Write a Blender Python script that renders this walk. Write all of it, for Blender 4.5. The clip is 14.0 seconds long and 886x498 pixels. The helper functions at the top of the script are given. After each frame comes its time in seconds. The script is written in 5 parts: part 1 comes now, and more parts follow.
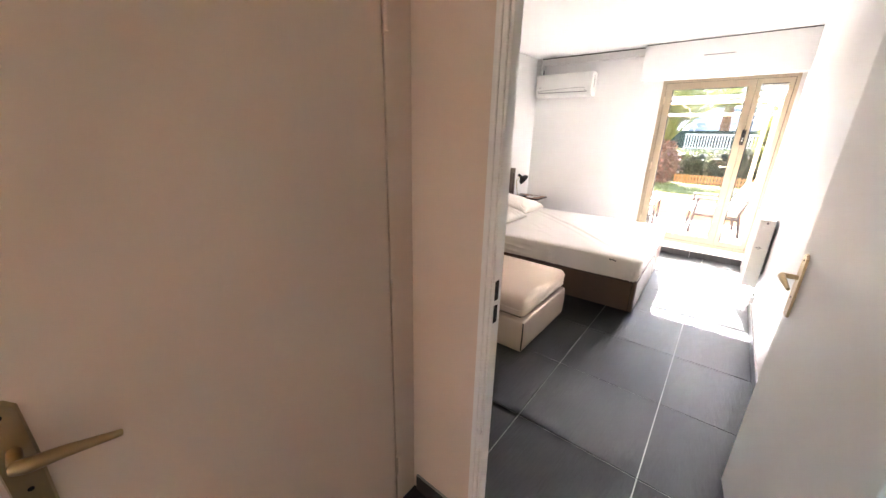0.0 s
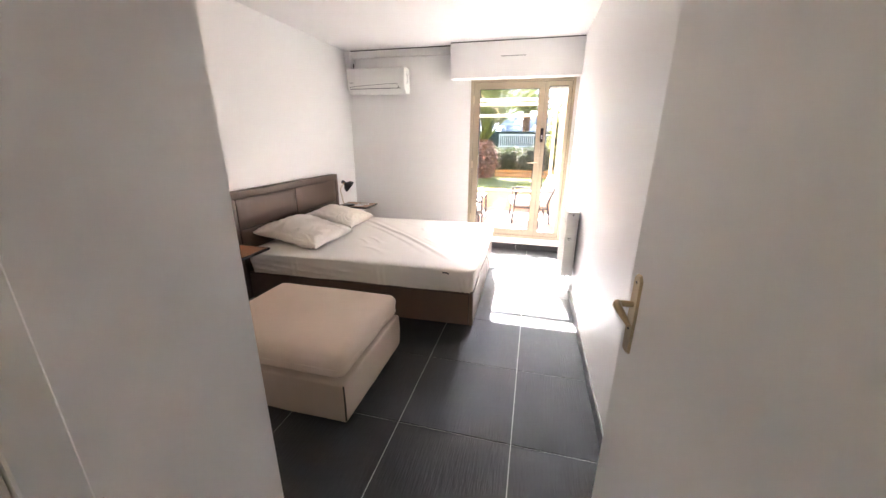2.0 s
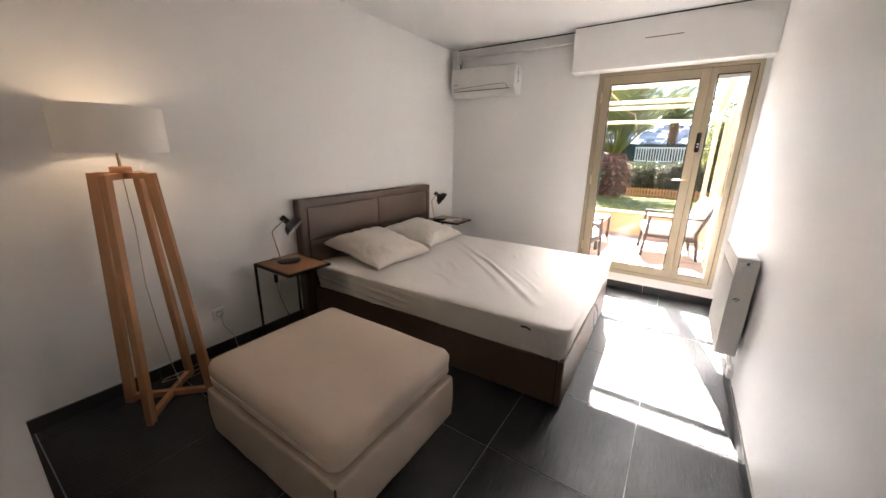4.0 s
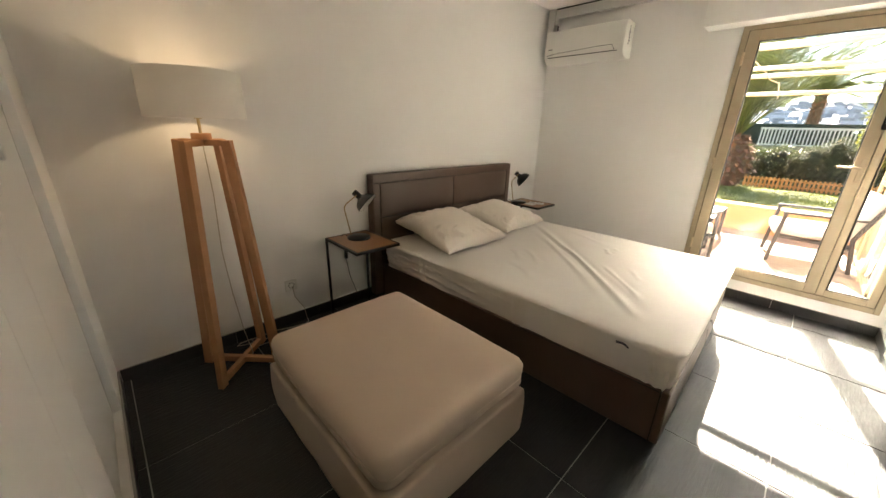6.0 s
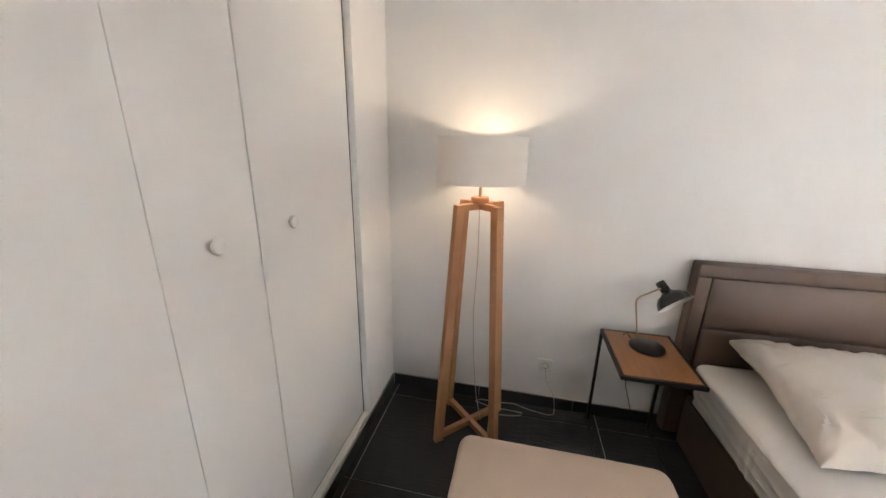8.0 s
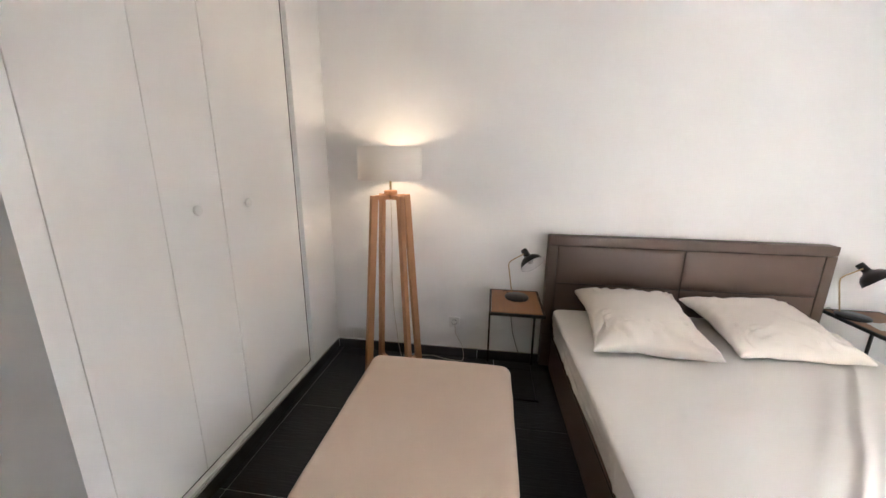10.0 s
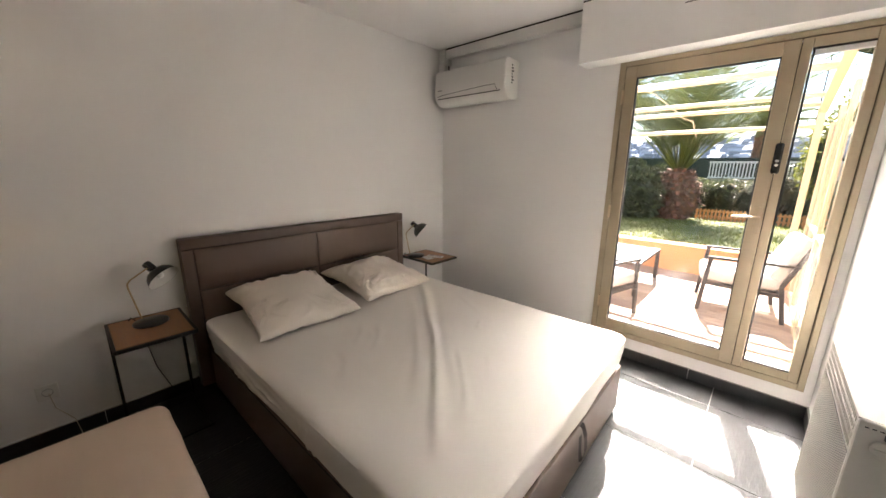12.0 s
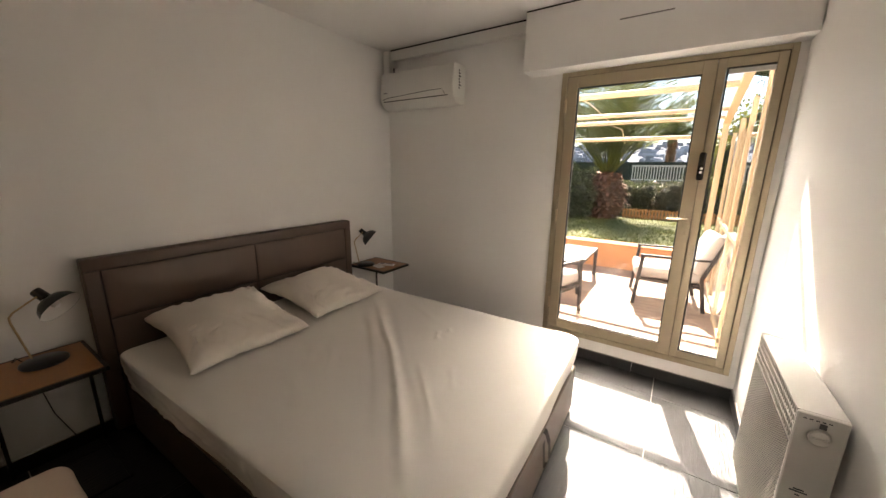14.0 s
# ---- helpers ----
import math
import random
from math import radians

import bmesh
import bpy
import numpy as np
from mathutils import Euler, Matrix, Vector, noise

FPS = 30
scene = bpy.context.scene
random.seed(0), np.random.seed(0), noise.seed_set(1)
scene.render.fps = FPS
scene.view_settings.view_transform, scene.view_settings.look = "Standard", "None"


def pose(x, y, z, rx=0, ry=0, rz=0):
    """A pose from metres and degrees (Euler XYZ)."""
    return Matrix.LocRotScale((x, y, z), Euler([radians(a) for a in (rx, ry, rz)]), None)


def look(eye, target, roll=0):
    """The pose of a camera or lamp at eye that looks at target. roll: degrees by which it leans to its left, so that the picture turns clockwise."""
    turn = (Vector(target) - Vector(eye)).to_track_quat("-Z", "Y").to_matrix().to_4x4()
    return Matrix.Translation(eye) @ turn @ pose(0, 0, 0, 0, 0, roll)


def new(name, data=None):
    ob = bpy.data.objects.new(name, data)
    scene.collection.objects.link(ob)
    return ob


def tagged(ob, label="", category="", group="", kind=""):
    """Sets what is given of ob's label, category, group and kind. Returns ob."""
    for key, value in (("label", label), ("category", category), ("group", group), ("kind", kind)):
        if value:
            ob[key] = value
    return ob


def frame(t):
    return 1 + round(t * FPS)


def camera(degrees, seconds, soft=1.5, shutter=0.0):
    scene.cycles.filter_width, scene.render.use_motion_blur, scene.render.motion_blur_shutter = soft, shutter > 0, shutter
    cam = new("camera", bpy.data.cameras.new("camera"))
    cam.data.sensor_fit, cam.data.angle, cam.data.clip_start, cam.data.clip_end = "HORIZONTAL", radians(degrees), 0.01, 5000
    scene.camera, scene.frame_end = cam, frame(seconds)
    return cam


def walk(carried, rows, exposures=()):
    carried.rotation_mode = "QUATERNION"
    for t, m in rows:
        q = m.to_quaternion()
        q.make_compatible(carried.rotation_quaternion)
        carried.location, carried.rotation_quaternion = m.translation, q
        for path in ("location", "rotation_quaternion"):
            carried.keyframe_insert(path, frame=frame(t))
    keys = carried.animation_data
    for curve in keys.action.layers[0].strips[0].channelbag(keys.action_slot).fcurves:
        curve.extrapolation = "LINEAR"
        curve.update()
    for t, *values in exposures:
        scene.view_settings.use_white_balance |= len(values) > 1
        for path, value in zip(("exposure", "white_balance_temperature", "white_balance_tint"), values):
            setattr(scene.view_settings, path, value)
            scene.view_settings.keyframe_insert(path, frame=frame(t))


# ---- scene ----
cam = camera(103.4, 14.0)
PATH = [
    (0, (1.567, 0.563, 1.474), (0.385, 2.048, 0.842), 1.2),
    (0.5, (1.589, 0.608, 1.49), (0.734, 2.308, 0.875), 0.6),
    (1, (1.61, 0.743, 1.469), (0.962, 2.537, 0.866), 0.5),
    (1.5, (1.606, 0.973, 1.46), (1.078, 2.806, 0.858), 0.3),
    (2, (1.535, 1.252, 1.452), (1.07, 3.1, 0.845), 0.4),
    (2.5, (1.508, 1.479, 1.448), (1.066, 3.335, 0.845), 0.4),
    (3, (1.512, 1.705, 1.438), (0.979, 3.55, 0.877), 0.5),
    (3.2, (1.508, 1.766, 1.433), (0.838, 3.567, 0.88), 0.6),
    (5.3, (1.513, 2.146, 1.341), (0.284, 3.583, 0.691), 0.9),
    (5.5, (1.463, 2.14, 1.371), (0.233, 3.56, 0.684), 1.0),
    (6, (1.33, 2.161, 1.352), (-0.015, 3.486, 0.69), 1.6),
    (6.5, (1.181, 2.359, 1.442), (-0.474, 3.225, 0.729), 1.3),
    (7, (1.009, 2.476, 1.468), (-0.836, 2.778, 0.757), 1.5),
    (7.5, (0.898, 2.595, 1.507), (-0.987, 2.458, 0.854), 1.5),
    (7.7, (0.89, 2.642, 1.516), (-0.981, 2.303, 0.899), 1.4),
    (9.8, (1.452, 3.174, 1.476), (-0.428, 2.689, 0.998), 0.8),
    (10, (1.492, 3.2, 1.463), (-0.432, 2.931, 0.988), 0.7),
    (10.5, (1.531, 3.215, 1.492), (-0.379, 3.522, 0.983), 0.8),
    (11, (1.594, 3.219, 1.436), (-0.193, 3.982, 0.962), 0.7),
    (11.5, (1.604, 3.199, 1.425), (0.025, 4.333, 0.955), 0.4),
    (12, (1.602, 3.175, 1.442), (0.281, 4.602, 0.974), 0.4),
    (12.5, (1.614, 3.181, 1.446), (0.494, 4.772, 0.984), 0.4),
    (13, (1.622, 3.192, 1.448), (0.61, 4.854, 0.986), 0.4),
    (13.5, (1.64, 3.258, 1.475), (0.627, 4.916, 1.001), 0.3),
    (14, (1.51, 3.203, 1.466), (0.429, 4.823, 1.012), 0.6),
]

# ---- light ----
EXPOSURES = [
    (0.0, 5.08, 6200, 15), (0.5, 4.73, 6400, 16), (1.0, 4.68, 6400, 16), (2.0, 4.53, 6200, 15), (3.2, 4.03, 6050, 14), (5.4, 3.50, 7300, 9),
    (6.5, 4.05, 7400, 5), (7.2, 4.43, 6400, 8), (7.5, 4.48, 6000, 9), (10.0, 4.50, 5900, 10), (11.0, 4.19, 6050, 12), (12.0, 3.31, 6700, 12), (13.0, 2.81, 7300, 13), (14.0, 2.71, 7400, 13),
]
walk(cam, [(t, look(eye, target, roll)) for t, eye, target, roll in PATH], EXPOSURES)

SUN_WAY = Vector((0.228, -1.0, -0.927)).normalized()
world = bpy.data.worlds.new("sky")
scene.world = world
world.use_nodes = True
sky = world.node_tree.nodes.new("ShaderNodeTexSky")
sky.sky_type, sky.sun_disc = "NISHITA", False
sky.sun_elevation, sky.sun_rotation = math.asin(-SUN_WAY.z), math.atan2(-SUN_WAY.x, -SUN_WAY.y)
sky.dust_density, sky.ozone_density = 0.1, 1.0
back = world.node_tree.nodes["Background"]
back.inputs["Strength"].default_value = 0.058
world.node_tree.links.new(sky.outputs["Color"], back.inputs["Color"])
sun = new("sun", bpy.data.lights.new("sun", "SUN"))
sun.data.energy, sun.data.angle, sun.data.color = 5.0, radians(0.5), (1.0, 0.945, 0.88)
sun.matrix_world = look((0, 20, 20), Vector((0, 20, 20)) + SUN_WAY)
bulb_light = new("lamp_bulb_light", bpy.data.lights.new("lamp_bulb_light", "POINT"))
bulb_light.data.energy, bulb_light.data.color, bulb_light.data.shadow_soft_size = 0.16, (1.0, 0.74, 0.48), 0.03
bulb_light.location = (-0.71, 2.548, 1.47)


# ---- materials ----
def mat(name, color, rough=0.5, metal=0.0, vary=0.08, scale=4.0, fine=60.0, bump=0.05, stretch=(1, 1, 1), island=0.0, dirt=None, dirt_scale=2.0, coat=0.0, spread=0.0, relief=0.01, sheen=0.0, through_light=0.0, spec=0.5):
    m = bpy.data.materials.new(name)
    m.use_nodes = True
    t = m.node_tree
    b = t.nodes["Principled BSDF"]
    b.inputs["Roughness"].default_value, b.inputs["Metallic"].default_value = rough, metal
    b.inputs["Coat Weight"].default_value, b.inputs["Sheen Weight"].default_value = coat, sheen
    b.inputs["Specular IOR Level"].default_value = spec
    co = t.nodes.new("ShaderNodeTexCoord")
    mp = t.nodes.new("ShaderNodeMapping")
    mp.inputs["Scale"].default_value = stretch
    t.links.new(co.outputs["Object"], mp.inputs["Vector"])
    where = mp.outputs["Vector"]
    info = t.nodes.new("ShaderNodeObjectInfo")
    geo = t.nodes.new("ShaderNodeNewGeometry")
    if spread:
        add = t.nodes.new("ShaderNodeVectorMath")
        add.operation = "MULTIPLY_ADD"
        add.inputs[1].default_value = (37.0, 23.0, 11.0)
        t.links.new(info.outputs["Random"], add.inputs[0])
        t.links.new(where, add.inputs[2])
        where = add.outputs["Vector"]

    def noise_at(s, detail=4.0):
        n = t.nodes.new("ShaderNodeTexNoise")
        n.inputs["Scale"].default_value, n.inputs["Detail"].default_value = s, detail
        t.links.new(where, n.inputs["Vector"])
        return n.outputs["Fac"]

    def mixed(fac, a, bcol):
        mx = t.nodes.new("ShaderNodeMix")
        mx.data_type = "RGBA"
        for sock, v in ((mx.inputs[0], fac), (mx.inputs[6], a), (mx.inputs[7], bcol)):
            if isinstance(v, bpy.types.NodeSocket):
                t.links.new(v, sock)
            else:
                sock.default_value = v
        return mx.outputs[2]

    c = Vector(color)
    low, high = (*(c * (1 - vary)), 1), (*(c * (1 + vary)), 1)
    big, small = noise_at(scale), noise_at(fine, 6.0)
    col = mixed(big, low, high)
    col = mixed(mathnode(t, "MULTIPLY", small, 0.5), col, (*(c * (1 - 1.6 * vary)), 1))
    if dirt:
        ramp = t.nodes.new("ShaderNodeMapRange")
        ramp.inputs[1].default_value, ramp.inputs[2].default_value, ramp.inputs[4].default_value = 0.52, 0.75, 0.8
        t.links.new(noise_at(dirt_scale, 8.0), ramp.inputs[0])
        col = mixed(ramp.outputs[0], col, (*dirt, 1))
    if island or spread:
        hsv = t.nodes.new("ShaderNodeHueSaturation")
        rnd = geo.outputs["Random Per Island"] if island else info.outputs["Random"]
        mr = t.nodes.new("ShaderNodeMapRange")
        amount = island or spread
        mr.inputs[3].default_value, mr.inputs[4].default_value = 1 - amount, 1 + amount
        t.links.new(rnd, mr.inputs[0])
        t.links.new(mr.outputs[0], hsv.inputs["Value"])
        t.links.new(col, hsv.inputs["Color"])
        col = hsv.outputs["Color"]
    t.links.new(col, b.inputs["Base Color"])
    rr = t.nodes.new("ShaderNodeMapRange")
    rr.inputs[3].default_value, rr.inputs[4].default_value = max(0, rough - 0.08), min(1, rough + 0.08)
    t.links.new(big, rr.inputs[0])
    t.links.new(rr.outputs[0], b.inputs["Roughness"])
    if bump:
        bp = t.nodes.new("ShaderNodeBump")
        bp.inputs["Strength"].default_value, bp.inputs["Distance"].default_value = bump, relief
        t.links.new(small, bp.inputs["Height"])
        t.links.new(bp.outputs["Normal"], b.inputs["Normal"])
    if through_light:
        tr = t.nodes.new("ShaderNodeBsdfTranslucent")
        t.links.new(col, tr.inputs["Color"])
        mxs = t.nodes.new("ShaderNodeMixShader")
        mxs.inputs[0].default_value = through_light
        t.links.new(b.outputs[0], mxs.inputs[1])
        t.links.new(tr.outputs[0], mxs.inputs[2])
        t.links.new(mxs.outputs[0], t.nodes["Material Output"].inputs["Surface"])
    return m


def mathnode(t, op, a, b):
    n = t.nodes.new("ShaderNodeMath")
    n.operation = op
    for sock, v in zip(n.inputs, (a, b)):
        if isinstance(v, bpy.types.NodeSocket):
            t.links.new(v, sock)
        else:
            sock.default_value = v
    return n.outputs[0]


PLASTER = mat("white_plaster", (0.86, 0.85, 0.835), 0.55, vary=0.015, scale=1.3, fine=45, bump=0.12, relief=0.002)
SATIN = mat("satin_wall_paint", (0.86, 0.85, 0.835), 0.46, spec=0.3, vary=0.015, scale=1.3, fine=14, bump=0.10, relief=0.004)
CEILING = mat("ceiling_paint", (0.87, 0.86, 0.85), 0.8, vary=0.015, scale=1.0, fine=50, bump=0.05, relief=0.002)
# White hall paint, with the hall's warm dim light mixed into its colour.
HALL_LIGHT_TINT = mat("hall_light_tinted_paint", (0.74, 0.605, 0.515), 0.5, vary=0.03, scale=1.5, fine=30, bump=0.1, relief=0.002, dirt=(0.70, 0.57, 0.485), dirt_scale=1.2)
DOORPAINT = mat("white_door_paint", (0.85, 0.835, 0.81), 0.38, vary=0.015, scale=1.8, fine=35, bump=0.08, relief=0.001)
TRIM = mat("gloss_trim_paint", (0.84, 0.82, 0.80), 0.3, vary=0.03, scale=5, fine=40, bump=0.08, relief=0.002)
TILE = mat("anthracite_tile", (0.024, 0.0235, 0.0245), 0.46, spec=0.24, vary=0.25, scale=2.5, fine=48, bump=0.65, stretch=(2.4, 0.20, 1), spread=0.12, relief=0.006)
SKIRT = mat("anthracite_skirting", (0.032, 0.032, 0.034), 0.45, vary=0.2, scale=3, fine=50, bump=0.3, stretch=(1, 1, 1), spread=0.1, relief=0.002)
GROUT = mat("pale_grout", (0.36, 0.35, 0.33), 0.9, vary=0.12, scale=6, fine=80, bump=0.2, relief=0.002)
LEATHER = mat("taupe_leatherette", (0.105, 0.067, 0.048), 0.42, vary=0.08, scale=3, fine=240, bump=0.25, relief=0.001)
PIPING_AND_GAP = mat("dark_piping_and_gap_shade", (0.03, 0.022, 0.018), 0.6)
SHEET = mat("white_cotton_sheet", (0.80, 0.765, 0.72), 0.85, vary=0.02, scale=3, fine=120, bump=0.12, relief=0.001, spec=0.15)
PILLOW = mat("white_cotton_pillowcase", (0.79, 0.73, 0.66), 0.9, vary=0.03, scale=5, fine=40, bump=0.2, relief=0.003, spec=0.15)
OTTO_TOP = mat("beige_cotton_cover", (0.60, 0.475, 0.375), 0.85, vary=0.03, scale=3, fine=220, bump=0.2, relief=0.001, sheen=0.1, dirt=(0.54, 0.42, 0.325), dirt_scale=1.6)
OTTO = mat("beige_leatherette", (0.50, 0.395, 0.31), 0.42, vary=0.04, scale=3, fine=200, bump=0.2, relief=0.001)
OAK = mat("light_oak", (0.51, 0.25, 0.115), 0.5, vary=0.22, scale=5, fine=60, bump=0.12, stretch=(6, 6, 0.5), relief=0.001)
ACACIA = mat("brown_acacia", (0.31, 0.135, 0.048), 0.4, vary=0.32, scale=7, fine=50, bump=0.12, stretch=(1, 7, 1), relief=0.001)
BLACK = mat("black_steel", (0.018, 0.016, 0.015), 0.45, metal=0.3, vary=0.2)
LAMPBLACK = mat("black_lacquer", (0.012, 0.012, 0.013), 0.28, vary=0.1)
WHITEIN = mat("white_lacquer", (0.75, 0.74, 0.72), 0.4)
BRASS = mat("antique_brass", (0.50, 0.38, 0.22), 0.32, metal=1.0, vary=0.15, scale=12)
CHAMP = mat("champagne_aluminium", (0.46, 0.385, 0.275), 0.42, metal=0.45, vary=0.05, scale=3, fine=90, bump=0.03)
JOINT = mat("brown_frame_joint", (0.10, 0.072, 0.045), 0.7)
# Black of the window gaskets, and of the shade in the wardrobe seams.
GASKET_AND_SEAM = mat("black_gasket_and_seam_shade", (0.015, 0.015, 0.015), 0.7)
PLASTIC = mat("white_plastic", (0.78, 0.77, 0.74), 0.35, vary=0.02, scale=3, bump=0.02)
ENAMEL = mat("white_enamel", (0.76, 0.74, 0.70), 0.35, vary=0.02, scale=3, bump=0.02)
# Near-black that puts the shade inside slots, keyholes and gaps into colour.
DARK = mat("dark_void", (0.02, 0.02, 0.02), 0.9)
SOCKET = mat("socket_grey", (0.16, 0.155, 0.15), 0.5)
SHADE = mat("white_linen_shade", (0.84, 0.82, 0.79), 0.9, vary=0.03, scale=6, fine=260, bump=0.2, relief=0.001, through_light=0.18)
CABLE = mat("beige_cable", (0.50, 0.44, 0.36), 0.5)
TERRA = mat("terracotta_paver", (0.42, 0.31, 0.235), 0.75, vary=0.15, scale=5, fine=60, bump=0.2, island=0.14, dirt=(0.46, 0.37, 0.29), dirt_scale=1.5)
ORANGE = mat("apricot_render", (0.66, 0.33, 0.17), 0.85, vary=0.08, scale=3, fine=60, bump=0.4, relief=0.004)
SALMON = mat("salmon_render", (0.66, 0.45, 0.34), 0.85, vary=0.06, scale=3, fine=60, bump=0.4, relief=0.004)
GRASS = mat("lawn_green", (0.105, 0.115, 0.022), 0.85, vary=0.45, scale=1.4, fine=30, bump=0.5, relief=0.03)
BLADE = mat("grass_blade", (0.165, 0.19, 0.028), 0.6, vary=0.3, scale=2, bump=0, island=0.4, through_light=0.3)
LEAF = mat("hedge_leaf", (0.090, 0.108, 0.042), 0.5, vary=0.3, scale=2, bump=0, island=0.5, through_light=0.25)
LEAFPALE = mat("silver_leaf", (0.13, 0.14, 0.085), 0.5, vary=0.3, scale=2, bump=0, island=0.5, through_light=0.25)
LEAFYELLOW = mat("yellow_green_leaf", (0.17, 0.18, 0.03), 0.5, vary=0.3, scale=2, bump=0, island=0.5, through_light=0.35)
FROND = mat("palm_frond", (0.125, 0.145, 0.045), 0.45, vary=0.25, scale=1, bump=0, island=0.4, through_light=0.42)
PALMBARK = mat("palm_stubs", (0.24, 0.105, 0.065), 0.85, vary=0.3, scale=6, bump=0.3, island=0.5)
BARK = mat("bark", (0.13, 0.09, 0.06), 0.9, vary=0.3, scale=6, bump=0.5)
PICKET = mat("orange_stained_wood", (0.58, 0.27, 0.10), 0.7, vary=0.15, scale=5, bump=0.1)
CREAM = mat("cream_lacquer", (0.60, 0.475, 0.315), 0.45, vary=0.05, scale=3, bump=0.03)
RAILW = mat("white_railing", (0.8, 0.8, 0.78), 0.5)
NET = mat("green_windbreak", (0.014, 0.030, 0.020), 0.8, vary=0.2, scale=3)
HILL = mat("far_hillside", (0.060, 0.085, 0.135), 0.95, vary=0.4, scale=0.05, fine=0.4, bump=0, dirt=(0.12, 0.16, 0.23), dirt_scale=0.12)
HOUSES = mat("far_houses", (0.30, 0.32, 0.36), 0.9, island=0.4, bump=0)
CUSHION = mat("grey_outdoor_cushion", (0.55, 0.52, 0.50), 0.9, vary=0.05, scale=4, fine=90, bump=0.15, relief=0.002)
ALU = mat("dark_grey_aluminium", (0.06, 0.055, 0.055), 0.45, metal=0.3)
PAPER = mat("printed_paper", (0.70, 0.68, 0.66), 0.5)
PRINT = mat("dark_print", (0.04, 0.04, 0.05), 0.6)


def glass_material():
    m = bpy.data.materials.new("clear_glass")
    m.use_nodes = True
    b = m.node_tree.nodes["Principled BSDF"]
    b.inputs["Base Color"].default_value = (0.82, 0.81, 0.79, 1)
    b.inputs["Roughness"].default_value, b.inputs["IOR"].default_value = 0.0, 1.45
    b.inputs["Transmission Weight"].default_value = 1.0
    return m


GLASS = glass_material()


# ---- mesh helpers ----
def box(bm, x0, y0, z0, x1, y1, z1, bevel=0.0, seg=1):
    r = bmesh.ops.create_cube(bm, size=1.0)
    vs = r["verts"]
    for v in vs:
        v.co = Vector(((x0 + x1) / 2 + v.co.x * (x1 - x0), (y0 + y1) / 2 + v.co.y * (y1 - y0), (z0 + z1) / 2 + v.co.z * (z1 - z0)))
    if bevel:
        es = {e for v in vs for e in v.link_edges}
        bmesh.ops.bevel(bm, geom=list(es), offset=bevel, segments=seg, profile=0.5, affect="EDGES")
    return vs


def beam(bm, a, b, w, h, up=(0, 0, 1), bevel=0.0):
    a, b = Vector(a), Vector(b)
    d = b - a
    z = d.normalized()
    x = Vector(up).cross(z)
    x = x.normalized() if x.length > 1e-4 else Vector((1, 0, 0))
    y = z.cross(x)
    m = Matrix((x, y, z)).transposed().to_4x4()
    m.translation = (a + b) / 2
    n = len(bm.verts)
    box(bm, -w / 2, -h / 2, -d.length / 2, w / 2, h / 2, d.length / 2, bevel)
    bm.verts.ensure_lookup_table()
    for v in bm.verts[n:]:
        v.co = m @ v.co


def tube(bm, pts, r, n=8, cap=True):
    pts = [Vector(p) for p in pts]
    rings = []
    side = None
    for i, p in enumerate(pts):
        d = (pts[min(i + 1, len(pts) - 1)] - pts[max(i - 1, 0)]).normalized()
        if side is None:
            side = d.cross(Vector((0, 0, 1)) if abs(d.z) < 0.9 else Vector((1, 0, 0))).normalized()
        side = (side - d * side.dot(d)).normalized()
        up = d.cross(side)
        rad = r[i] if isinstance(r, (list, tuple)) else r
        rings.append([bm.verts.new(p + rad * (side * math.cos(2 * math.pi * k / n) + up * math.sin(2 * math.pi * k / n))) for k in range(n)])
    for a, b in zip(rings, rings[1:]):
        for k in range(n):
            bm.faces.new((a[k], a[(k + 1) % n], b[(k + 1) % n], b[k]))
    if cap:
        bm.faces.new(rings[0][::-1])
        bm.faces.new(rings[-1])


def lathe(bm, profile, n=32, m=None, close=False):
    rings = []
    for r, z in profile:
        rings.append([bm.verts.new((r * math.cos(2 * math.pi * k / n), r * math.sin(2 * math.pi * k / n), z)) for k in range(n)])
    for a, b in zip(rings, rings[1:]):
        for k in range(n):
            bm.faces.new((a[k], a[(k + 1) % n], b[(k + 1) % n], b[k]))
    if close:
        bm.faces.new(rings[0][::-1])
        bm.faces.new(rings[-1])
    if m is not None:
        for ring in rings:
            for v in ring:
                v.co = m @ v.co


